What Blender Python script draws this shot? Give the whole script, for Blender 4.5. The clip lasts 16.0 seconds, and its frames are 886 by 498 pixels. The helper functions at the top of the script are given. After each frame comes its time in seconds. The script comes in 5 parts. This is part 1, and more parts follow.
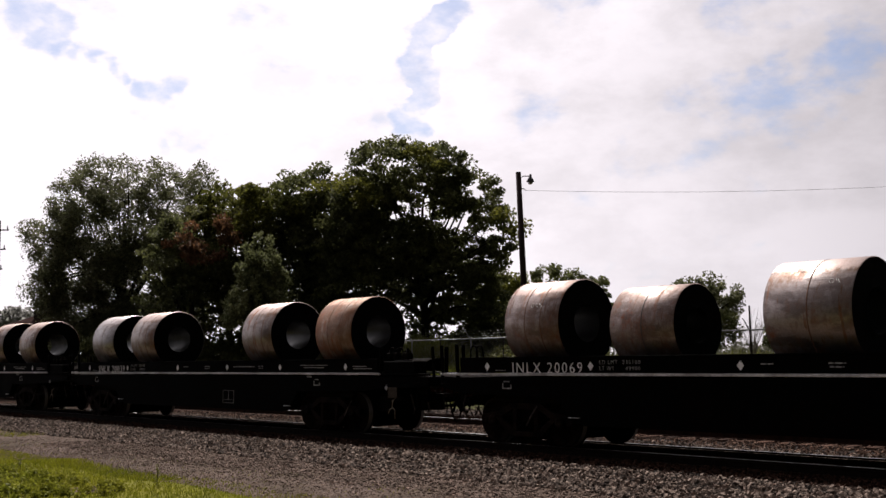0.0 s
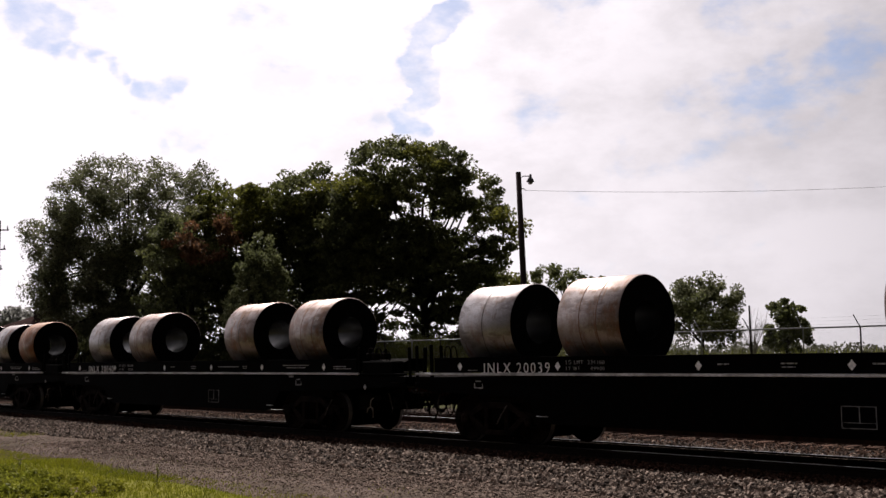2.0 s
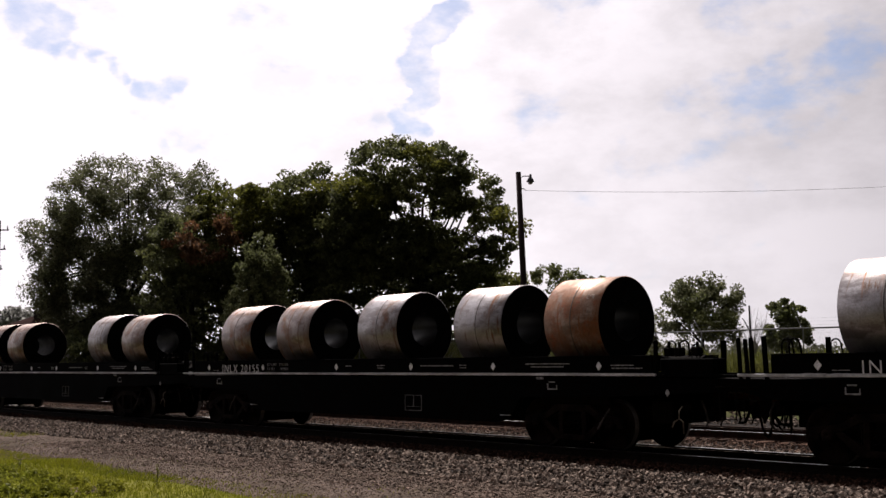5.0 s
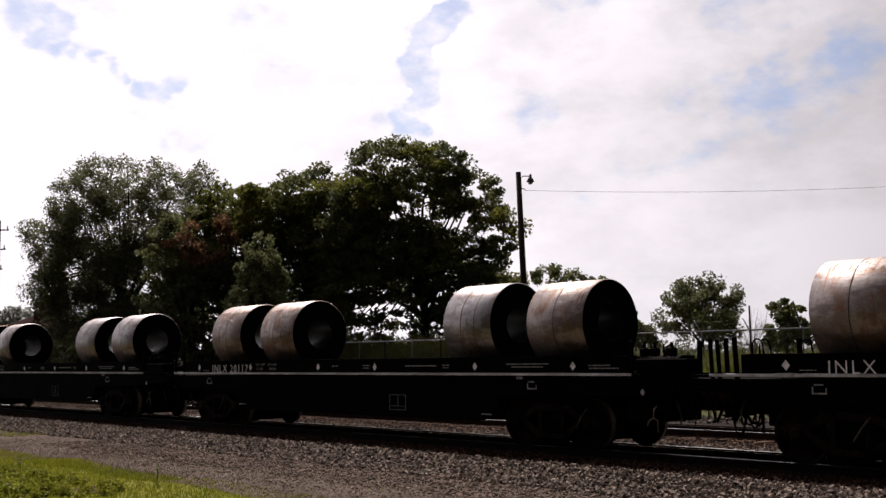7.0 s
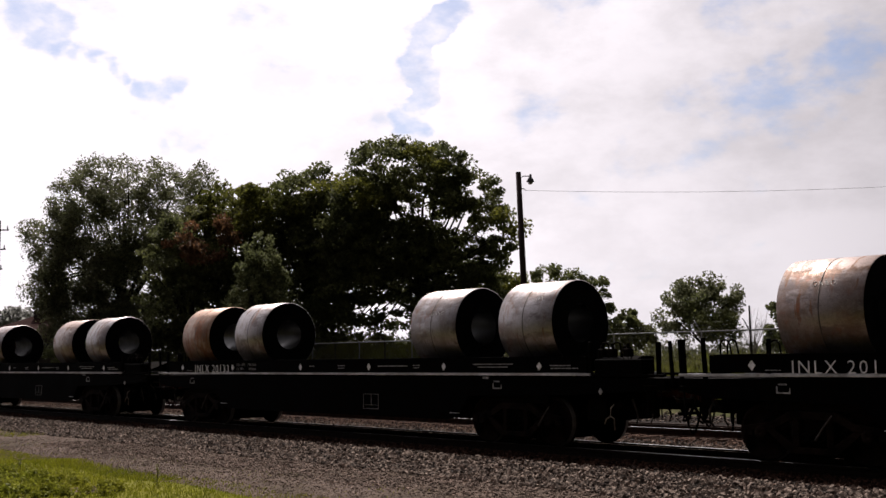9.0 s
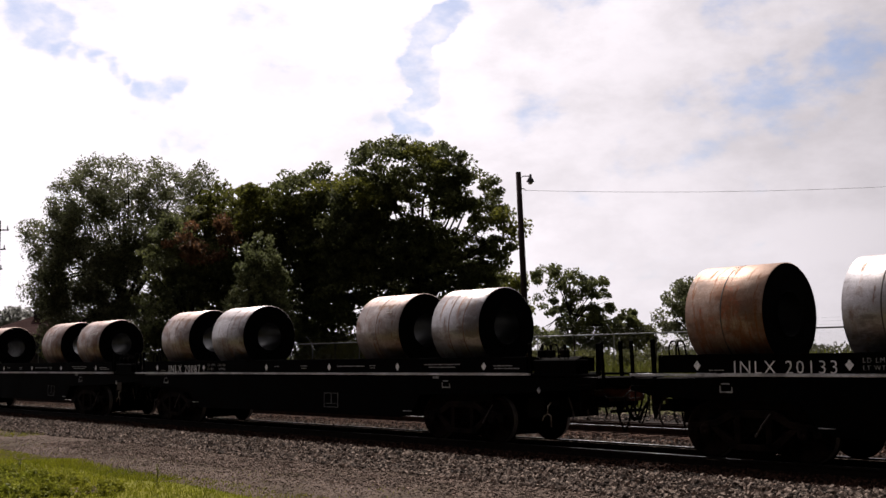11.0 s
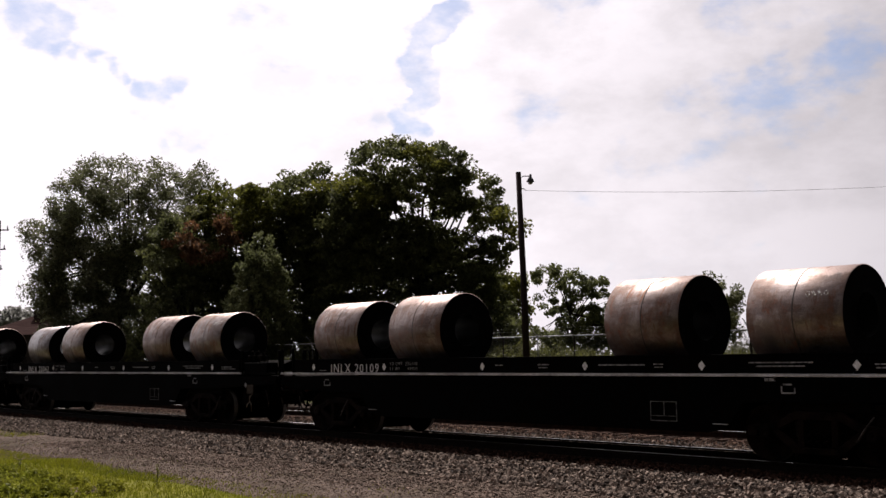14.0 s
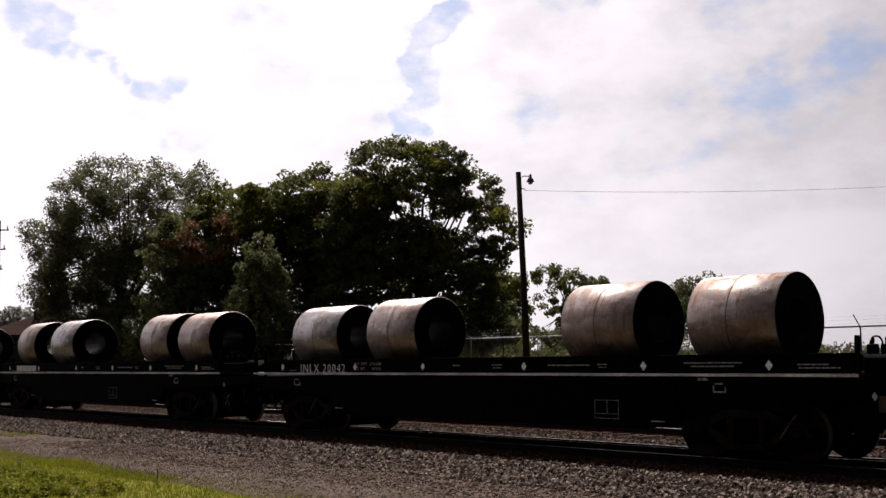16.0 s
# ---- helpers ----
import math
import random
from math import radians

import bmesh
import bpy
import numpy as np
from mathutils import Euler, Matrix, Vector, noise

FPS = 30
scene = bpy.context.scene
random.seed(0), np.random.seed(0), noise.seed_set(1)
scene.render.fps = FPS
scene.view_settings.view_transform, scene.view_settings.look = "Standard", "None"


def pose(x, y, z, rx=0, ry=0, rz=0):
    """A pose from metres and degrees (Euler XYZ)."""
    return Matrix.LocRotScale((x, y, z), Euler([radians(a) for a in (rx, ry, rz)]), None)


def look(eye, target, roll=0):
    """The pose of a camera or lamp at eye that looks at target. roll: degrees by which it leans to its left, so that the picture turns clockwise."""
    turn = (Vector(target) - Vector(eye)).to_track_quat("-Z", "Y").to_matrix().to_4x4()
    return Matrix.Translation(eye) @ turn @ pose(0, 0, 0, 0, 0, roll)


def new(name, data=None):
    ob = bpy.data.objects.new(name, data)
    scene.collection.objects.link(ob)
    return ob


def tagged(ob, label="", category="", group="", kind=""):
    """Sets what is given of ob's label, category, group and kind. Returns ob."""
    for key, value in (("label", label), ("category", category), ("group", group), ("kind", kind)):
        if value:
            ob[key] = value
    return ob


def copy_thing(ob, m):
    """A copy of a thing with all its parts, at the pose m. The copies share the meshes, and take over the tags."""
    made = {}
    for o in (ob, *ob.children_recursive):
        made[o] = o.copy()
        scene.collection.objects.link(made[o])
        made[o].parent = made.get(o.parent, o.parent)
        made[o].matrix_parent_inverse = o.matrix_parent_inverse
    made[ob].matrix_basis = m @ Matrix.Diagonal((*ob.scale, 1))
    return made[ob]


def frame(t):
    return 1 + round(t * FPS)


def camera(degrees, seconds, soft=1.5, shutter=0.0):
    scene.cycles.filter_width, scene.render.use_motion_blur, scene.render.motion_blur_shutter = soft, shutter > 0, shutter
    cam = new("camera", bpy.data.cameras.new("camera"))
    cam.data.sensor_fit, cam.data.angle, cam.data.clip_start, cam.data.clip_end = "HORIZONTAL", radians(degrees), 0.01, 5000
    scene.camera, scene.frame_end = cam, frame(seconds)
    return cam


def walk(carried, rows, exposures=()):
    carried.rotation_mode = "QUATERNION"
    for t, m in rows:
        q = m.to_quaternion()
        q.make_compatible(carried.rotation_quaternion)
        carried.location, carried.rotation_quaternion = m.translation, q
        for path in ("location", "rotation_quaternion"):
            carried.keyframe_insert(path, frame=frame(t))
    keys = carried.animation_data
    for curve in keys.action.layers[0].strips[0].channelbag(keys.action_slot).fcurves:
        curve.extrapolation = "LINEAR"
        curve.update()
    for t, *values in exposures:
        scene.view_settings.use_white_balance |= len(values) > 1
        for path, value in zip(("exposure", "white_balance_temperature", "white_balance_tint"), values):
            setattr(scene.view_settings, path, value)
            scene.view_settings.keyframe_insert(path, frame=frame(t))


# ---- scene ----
# X runs along the track the way the train goes, Y away from the camera, rail tops at z = RAIL.
# The plan below is drawn in units of PLAN metres, taken from the gauge of the track; to_metres() brings all of it to size.
PLAN = 0.924
cam = camera(43.92, 16.0, soft=1.5)
EYE = pose(0.0, 0.0, 1.577 * PLAN, 95.766, 0.608, 48.129)
walk(cam, [(0.0, EYE), (16.0, EYE)], [(0.0, 0.5, 6550, 14), (16.0, 0.5, 6550, 14)])

NEAR_Y = 16.402      # near flank of the cars
MID_Y = 17.50       # track centre
RAIL = -0.185
GAUGE = 0.8135       # half the gauge
SUN = Vector((-0.56, 0.29, 0.78)).normalized()
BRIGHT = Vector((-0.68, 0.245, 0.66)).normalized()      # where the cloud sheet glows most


def travelled(t):
    """Metres run by the train, 0 at 8 s."""
    t = t - 8.0
    return 9.31207 * t - 0.0114807 * t * t - 0.000276907 * t ** 3


# ---- world, sun, exposure ----
scene.view_settings.exposure = 0.5


def make_world():
    w = bpy.data.worlds.new("sky")
    scene.world = w
    w.use_nodes = True
    nt = w.node_tree
    nt.nodes.clear()
    N, L = nt.nodes.new, nt.links.new

    def math_(op, a, b=None, c=None, clamp=False):
        n = N("ShaderNodeMath")
        n.operation, n.use_clamp = op, clamp
        for k, v in enumerate((a, b, c)):
            if v is None:
                continue
            if isinstance(v, (int, float)):
                n.inputs[k].default_value = v
            else:
                L(v, n.inputs[k])
        return n.outputs[0]

    def dot(vec, d):
        n = N("ShaderNodeVectorMath")
        n.operation = "DOT_PRODUCT"
        L(vec, n.inputs[0])
        n.inputs[1].default_value = d
        return n.outputs["Value"]

    def ramp(v, a, b, lo=0.0, hi=1.0):
        n = N("ShaderNodeMapRange")
        n.interpolation_type = "SMOOTHSTEP"
        L(v, n.inputs[0])
        for k, x in enumerate((a, b, lo, hi)):
            n.inputs[k + 1].default_value = x
        return n.outputs[0]

    co = N("ShaderNodeTexCoord").outputs["Generated"]
    sky = N("ShaderNodeTexSky")
    sky.sky_type, sky.sun_disc = "NISHITA", False
    sky.sun_elevation = math.asin(SUN.z)
    sky.sun_rotation = math.atan2(SUN.x, SUN.y)
    blue = N("ShaderNodeVectorMath")
    blue.operation = "MULTIPLY"
    L(sky.outputs[0], blue.inputs[0])
    blue.inputs[1].default_value = SKY_BLUE
    # cloud sheet: flattened coordinates give streaks that lie down towards the horizon
    mp = N("ShaderNodeMapping")
    L(co, mp.inputs[0])
    mp.inputs["Scale"].default_value = (3.2, 3.2, 6.0)
    fine = N("ShaderNodeTexNoise")
    L(mp.outputs[0], fine.inputs["Vector"])
    fine.inputs["Scale"].default_value, fine.inputs["Detail"].default_value = 3.4, 9
    fine.inputs["Roughness"].default_value = 0.62
    big = N("ShaderNodeTexNoise")
    L(mp.outputs[0], big.inputs["Vector"])
    big.inputs["Scale"].default_value, big.inputs["Detail"].default_value = 0.9, 4
    mix = math_("ADD", math_("MULTIPLY", fine.outputs[0], 0.6), math_("MULTIPLY", big.outputs[0], 0.4))
    wob = N("ShaderNodeTexNoise")
    L(mp.outputs[0], wob.inputs["Vector"])
    wob.inputs["Scale"].default_value, wob.inputs["Detail"].default_value = 6.0, 5
    w1 = N("ShaderNodeVectorMath")
    w1.operation = "MULTIPLY_ADD"
    L(wob.outputs["Color"], w1.inputs[0])
    w1.inputs[1].default_value = (0.06, 0.06, 0.05)
    w1.inputs[2].default_value = (-0.03, -0.03, -0.025)
    w2 = N("ShaderNodeVectorMath")
    w2.operation = "ADD"
    L(co, w2.inputs[0])
    L(w1.outputs[0], w2.inputs[1])
    w3 = N("ShaderNodeVectorMath")
    w3.operation = "NORMALIZE"
    L(w2.outputs[0], w3.inputs[0])
    torn = w3.outputs[0]
    gaps = None
    for west, up, wide, amount in (*GAPS_WEST, *GAPS_MID, *GAPS_EAST):
        west, up = radians(west), radians(up)
        d = Vector((-math.sin(west) * math.cos(up), math.cos(west) * math.cos(up), math.sin(up)))
        g = ramp(dot(torn, d), math.cos(radians(wide)), math.cos(radians(wide * 0.3)), 0.0, amount)
        gaps = g if gaps is None else math_("ADD", gaps, g)
    veil = N("ShaderNodeTexNoise")
    L(mp.outputs[0], veil.inputs["Vector"])
    veil.inputs["Scale"].default_value, veil.inputs["Detail"].default_value = 3.6, 10
    veil.inputs["Roughness"].default_value = 0.58
    thin = math_("MULTIPLY_ADD", veil.outputs[0], -1.25, 0.54)
    hole = math_("ADD", math_("MULTIPLY", math_("MINIMUM", gaps, 1.5), 0.23), thin)
    clear = ramp(hole, 0.0, 0.34, 0.0, 0.62)
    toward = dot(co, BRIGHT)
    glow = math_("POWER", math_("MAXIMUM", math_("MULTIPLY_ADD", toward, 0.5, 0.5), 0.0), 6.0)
    shade = ramp(mix, 0.38, 0.62, 0.88, 1.10)
    # the haze over the horizon brightens towards the sun's side
    up = N("ShaderNodeSeparateXYZ")
    L(co, up.inputs[0])
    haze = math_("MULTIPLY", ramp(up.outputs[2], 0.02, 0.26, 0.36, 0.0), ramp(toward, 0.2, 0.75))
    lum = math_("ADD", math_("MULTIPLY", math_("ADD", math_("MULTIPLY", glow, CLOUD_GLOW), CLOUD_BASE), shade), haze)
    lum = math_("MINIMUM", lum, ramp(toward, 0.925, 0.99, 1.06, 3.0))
    white = N("ShaderNodeVectorMath")
    white.operation = "SCALE"
    white.inputs[0].default_value = (1.012, 0.97, 1.012)
    L(lum, white.inputs["Scale"])
    m = N("ShaderNodeMix")
    m.data_type = "RGBA"
    L(clear, m.inputs[0])
    L(white.outputs[0], m.inputs[6])
    L(blue.outputs[0], m.inputs[7])
    bg = N("ShaderNodeBackground")
    L(m.outputs[2], bg.inputs[0])
    bg.inputs[1].default_value = 0.707
    L(bg.outputs[0], N("ShaderNodeOutputWorld").inputs[0])


SKY_BLUE = (0.070, 0.083, 0.103)
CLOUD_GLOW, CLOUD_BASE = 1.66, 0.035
# openings in the cloud: degrees west of the way across the track, height, half width, depth
GAPS_WEST = ((69.4, 17.4, 1.07, 0.72), (68.0, 16.2, 1.26, 0.99), (67.2, 15.3, 0.78, 0.72), (66.2, 15.2, 0.88, 0.81), (65.4, 14.9, 0.88, 0.81), (64.8, 14.4, 0.73, 0.81), (64.4, 13.4, 1.07, 0.81), (63.4, 13.3, 1.07, 0.90), (62.1, 14.0, 0.88, 0.81), (64.8, 12.5, 0.63, 0.63), (64.2, 12.0, 0.73, 0.72), (62.6, 10.9, 0.68, 0.41))
GAPS_MID = ((49.2, 14.9, 1.65, 1.7), (49.4, 16.0, 1.35, 1.4), (49.0, 16.8, 1.20, 1.0), (48.3, 17.0, 1.20, 0.9), (47.6, 17.6, 1.30, 1.1), (47.0, 18.1, 1.30, 1.3), (49.2, 13.8, 1.15, 1.3), (49.4, 12.7, 1.30, 1.0), (49.5, 11.8, 1.10, 0.7), (50.8, 12.2, 1.20, 0.5))
GAPS_EAST = ((40.4, 18.1, 1.43, 0.31), (37.4, 15.2, 1.55, 0.69), (36.1, 14.6, 1.55, 0.48), (33.6, 16.3, 1.90, 0.53), (32.7, 17.6, 2.15, 0.48), (31.2, 15.8, 1.67, 0.58), (31.2, 14.8, 1.43, 0.53), (34.0, 14.5, 1.55, 0.42), (32.8, 13.6, 1.80, 0.48), (31.5, 13.0, 1.80, 0.17), (30.1, 12.9, 2.03, 0.21), (28.7, 13.0, 2.03, 0.45), (27.7, 13.3, 2.03, 0.45), (26.2, 14.0, 2.03, 0.53), (26.5, 15.4, 2.03, 0.42), (35.8, 12.6, 1.80, 0.48), (38.6, 12.2, 1.80, 0.37), (42.7, 12.2, 1.55, 0.31), (38.5, 10.8, 1.55, 0.21), (28.6, 16.6, 3.58, 0.24))
make_world()
sun = new("sun", bpy.data.lights.new("sun", "SUN"))
sun.data.energy, sun.data.angle, sun.data.color = 4.4, radians(1.2), (1.0, 0.95, 0.88)
sun.matrix_world = look(SUN * 100, (0, 0, 0))


# ---- materials ----
def material(name, color, rough=0.6, metal=0.0, var=0.3, scale=6.0, tint=None, bump=0.0, bump_scale=40.0, spec=0.5,
             island=0.0, obj_rand=0.0, translucent=0.0, stretch=(1, 1, 1), rough_var=0.1):
    """Principled surface: two scales of noise in value, an optional second tint, bump, and random value by piece."""
    m = bpy.data.materials.new(name)
    m.use_nodes = True
    nt = m.node_tree
    N, L = nt.nodes.new, nt.links.new
    p = nt.nodes["Principled BSDF"]
    p.inputs["Roughness"].default_value, p.inputs["Metallic"].default_value = rough, metal
    p.inputs["Specular IOR Level"].default_value = spec
    mp = N("ShaderNodeMapping")
    mp.inputs["Scale"].default_value = stretch
    L(N("ShaderNodeTexCoord").outputs["Object"], mp.inputs[0])

    def noise_tex(s, detail=6):
        n = N("ShaderNodeTexNoise")
        n.inputs["Scale"].default_value, n.inputs["Detail"].default_value = s, detail
        L(mp.outputs[0], n.inputs["Vector"])
        return n.outputs[0]

    def fit(v, a, b, lo, hi):
        n = N("ShaderNodeMapRange")
        L(v, n.inputs[0])
        for k, x in enumerate((a, b, lo, hi)):
            n.inputs[k + 1].default_value = x
        return n.outputs[0]

    def mixc(fac, a, b, mode="MIX"):
        n = N("ShaderNodeMix")
        n.data_type, n.blend_type = "RGBA", mode
        for k, v in ((0, fac), (6, a), (7, b)):
            if hasattr(v, "links"):
                L(v, n.inputs[k])
            else:
                n.inputs[k].default_value = v if k == 0 else (*v, 1)[:4]
        return n.outputs[2]

    coarse, grain = noise_tex(scale), noise_tex(scale * 7.3)
    col = mixc(fit(coarse, 0.38, 0.66, 0, 1), color, tint if tint else tuple(c * (1 - var) for c in color))
    val = fit(grain, 0.25, 0.75, 1 - var, 1 + var)
    if island or obj_rand:
        src = N("ShaderNodeNewGeometry").outputs["Random Per Island"] if island else N("ShaderNodeObjectInfo").outputs["Random"]
        k = island or obj_rand
        mu = N("ShaderNodeMath")
        mu.operation = "MULTIPLY"
        L(val, mu.inputs[0])
        L(fit(src, 0, 1, 1 - k, 1 + k), mu.inputs[1])
        val = mu.outputs[0]
    comb = N("ShaderNodeCombineColor")
    for k in range(3):
        L(val, comb.inputs[k])
    col = mixc(1.0, col, comb.outputs[0], "MULTIPLY")
    L(col, p.inputs["Base Color"])
    L(fit(coarse, 0.3, 0.7, max(rough - rough_var, 0.02), min(rough + rough_var, 1)), p.inputs["Roughness"])
    if bump:
        b = N("ShaderNodeBump")
        b.inputs["Strength"].default_value, b.inputs["Distance"].default_value = bump, 0.02
        L(noise_tex(bump_scale, 4), b.inputs["Height"])
        L(b.outputs[0], p.inputs["Normal"])
    if translucent:
        tr = N("ShaderNodeBsdfTranslucent")
        L(col, tr.inputs[0])
        mx = N("ShaderNodeMixShader")
        mx.inputs[0].default_value = translucent
        L(p.outputs[0], mx.inputs[1])
        L(tr.outputs[0], mx.inputs[2])
        L(mx.outputs[0], nt.nodes["Material Output"].inputs[0])
    return m


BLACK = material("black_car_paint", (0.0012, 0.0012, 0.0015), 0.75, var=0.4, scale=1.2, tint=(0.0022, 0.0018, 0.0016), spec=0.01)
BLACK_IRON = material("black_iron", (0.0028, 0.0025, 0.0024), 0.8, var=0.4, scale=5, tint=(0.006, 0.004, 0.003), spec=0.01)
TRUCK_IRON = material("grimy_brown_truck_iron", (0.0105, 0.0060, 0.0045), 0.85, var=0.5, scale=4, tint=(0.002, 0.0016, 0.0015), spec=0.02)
RUST_IRON = material("rusty_iron", (0.0504, 0.0216, 0.013), 0.85, var=0.4, scale=5, tint=(0.0288, 0.0144, 0.0101), spec=0.1)
PALE_IRON = material("pale_dusty_iron", (0.20, 0.165, 0.13), 0.85, var=0.4, scale=7, tint=(0.10, 0.08, 0.06), spec=0.1)
DUSTY_IRON = material("dusty_worn_iron", (0.072, 0.0612, 0.0576), 0.8, var=0.4, scale=6, tint=(0.0216, 0.018, 0.0158), spec=0.1)
STENCIL = material("white_stencil_paint", (0.828, 0.8165, 0.8395), 0.7, var=0.3, scale=14, tint=(0.529, 0.5175, 0.529), spec=0.2)
FAINT = material("faded_stencil_paint", (0.322, 0.3162, 0.322), 0.8, var=0.6, scale=18, spec=0.1)
GHOST = material("worn_stencil_paint", (0.19, 0.187, 0.19), 0.8, var=0.7, scale=9, tint=(0.06, 0.059, 0.06), spec=0.05)
PLACARD = material("tan_placard_paint", (0.040, 0.028, 0.016), 0.8, var=0.4, scale=9, tint=(0.022, 0.015, 0.010), spec=0.2)
STRIPE = material("worn_white_stripe", (0.529, 0.529, 0.552), 0.7, var=0.35, scale=2.2, tint=(0.299, 0.2932, 0.299), spec=0.2)
RAIL_SIDE = material("rusted_rail_steel", (0.009, 0.006, 0.0045), 0.85, var=0.4, scale=9, spec=0.05)
RUST_RAIL = material("red_rusted_rail_steel", (0.026, 0.012, 0.008), 0.9, var=0.5, scale=5, tint=(0.012, 0.007, 0.005), spec=0.05)
COUPLER = material("red_rusted_casting", (0.11, 0.030, 0.020), 0.85, var=0.4, scale=6, tint=(0.05, 0.018, 0.012), spec=0.1)
TREAD = material("worn_wheel_tread", (0.085, 0.078, 0.072), 0.5, 0.4, var=0.4, scale=5)
RAIL_TOP = material("polished_rail_head", (0.40, 0.39, 0.39), 0.40, 1.0, var=0.12, scale=6)
TIE = material("creosoted_timber", (0.0216, 0.0115, 0.0079), 0.9, var=0.4, scale=3, obj_rand=0.3, stretch=(6, 1, 6), bump=0.4, spec=0.1)
OLD_TIE = material("weathered_rusty_timber", (0.062, 0.033, 0.023), 0.95, var=0.6, scale=3, tint=(0.026, 0.015, 0.011), obj_rand=0.6, stretch=(6, 1, 6), bump=0.4, spec=0.05)
BALLAST = material("crushed_stone", (0.172, 0.132, 0.108), 0.95, var=0.25, scale=20, tint=(0.068, 0.049, 0.040), island=0.88, spec=0.1)
PATH_STONE = material("path_stone", (0.165, 0.118, 0.096), 0.95, var=0.3, scale=1.3, tint=(0.10, 0.073, 0.058), island=0.6, spec=0.1)
# Dark colour stands for the shade in gaps between the stones.
GRAVEL_BED = material("shade_dark_gravel_bed", (0.0187, 0.0144, 0.0122), 0.97, var=0.45, scale=1.1, tint=(0.0115, 0.0086, 0.0072), bump=1.0, bump_scale=26, spec=0.05)
# Rust brown, taken darker to carry the shadow the train throws on it.
SHADE_RUST_BED = material("shade_dark_rust_brown_bed", (0.012, 0.007, 0.005), 0.97, var=0.5, scale=1.6, tint=(0.006, 0.004, 0.003), bump=1.0, bump_scale=26, spec=0.03)
EARTH = material("packed_gravel_path", (0.088, 0.062, 0.050), 0.97, var=0.5, scale=0.8, tint=(0.062, 0.046, 0.034), bump=0.35, bump_scale=45, spec=0.05)
FIELD = material("field_grass_soil", (0.0432, 0.0504, 0.0144), 0.95, var=0.4, scale=0.35, tint=(0.0612, 0.0576, 0.0252), bump=0.6, bump_scale=14, spec=0.05)
LAWN_SOIL = material("lawn_soil", (0.108, 0.1044, 0.0115), 0.95, var=0.4, scale=0.8, tint=(0.1296, 0.1224, 0.0144), bump=0.6, bump_scale=20, spec=0.05)
GRASS = material("bright_grass", (0.205, 0.205, 0.016), 0.7, var=0.25, scale=0.5, tint=(0.150, 0.165, 0.014), island=0.4, translucent=0.35, spec=0.1)
WEED = material("clover_weed_leaf", (0.1728, 0.1908, 0.0216), 0.7, var=0.3, scale=0.8, tint=(0.2232, 0.2232, 0.0288), island=0.4, translucent=0.3, spec=0.1)
DRYGRASS = material("tall_field_grass", (0.125, 0.140, 0.028), 0.8, var=0.3, scale=0.3, tint=(0.100, 0.094, 0.028), island=0.4, translucent=0.3, spec=0.1)
BARK = material("grey_brown_bark", (0.0252, 0.0202, 0.0158), 0.95, var=0.4, scale=4, bump=0.6, bump_scale=18, spec=0.1)
POLE_WOOD = material("weathered_pole_wood", (0.0432, 0.0288, 0.0288), 0.9, var=0.3, scale=3, stretch=(8, 8, 0.6), spec=0.1)
GALV = material("galvanised_steel", (0.3024, 0.3024, 0.3024), 0.5, 0.6, var=0.2, scale=8)
CABLE = material("cable_sheath", (0.22, 0.22, 0.23), 0.7, spec=0.2)
LAMP_HEAD = material("grey_lamp_metal", (0.072, 0.072, 0.0792), 0.5, 0.3, var=0.2)
ROOF = material("brown_roof_sheet", (0.040, 0.020, 0.018), 0.95, var=0.3, scale=1.0, stretch=(1, 8, 1), spec=0.02)
HOUSE = material("drab_wall_boards", (0.0612, 0.0504, 0.0468), 0.8, var=0.2, scale=1.5, spec=0.2)
GLASS = material("dark_window_glass", (0.02, 0.022, 0.025), 0.08, var=0.1)


def leaf_material(name, c1, c2, tr=0.28):
    return material(name, c1, 0.65, var=0.25, scale=0.35, tint=c2, island=0.45, translucent=tr, spec=0.25)


LEAF_DARK = leaf_material("dark_green_leaves", (0.074, 0.084, 0.034), (0.150, 0.158, 0.056), 0.42)
LEAF_MID = leaf_material("green_leaves", (0.082, 0.088, 0.036), (0.150, 0.150, 0.050), 0.40)
LEAF_GREY = leaf_material("grey_green_leaves", (0.1755, 0.18, 0.099), (0.0945, 0.1035, 0.0468), 0.38)
LEAF_PALE = leaf_material("pale_green_leaves", (0.19, 0.205, 0.092), (0.080, 0.092, 0.036), 0.40)
LEAF_RUST = leaf_material("rust_brown_leaves", (0.180, 0.082, 0.040), (0.110, 0.062, 0.030), 0.40)
LEAF_YELLOW = leaf_material("yellow_green_leaves", (0.1485, 0.1485, 0.027), (0.0855, 0.0945, 0.0216), 0.38)
LEAF_WEED = leaf_material("olive_weed_leaves", (0.1215, 0.1242, 0.0405), (0.0765, 0.0792, 0.0288), 0.36)
# The haze of distance is put into these two leaf colours.
LEAF_FAR_GREEN = leaf_material("haze_tinted_olive_far_leaves", (0.135, 0.135, 0.099), (0.099, 0.1008, 0.072), 0.35)
LEAF_FAR = leaf_material("haze_tinted_far_leaves", (0.378, 0.378, 0.36), (0.297, 0.297, 0.279), 0.4)


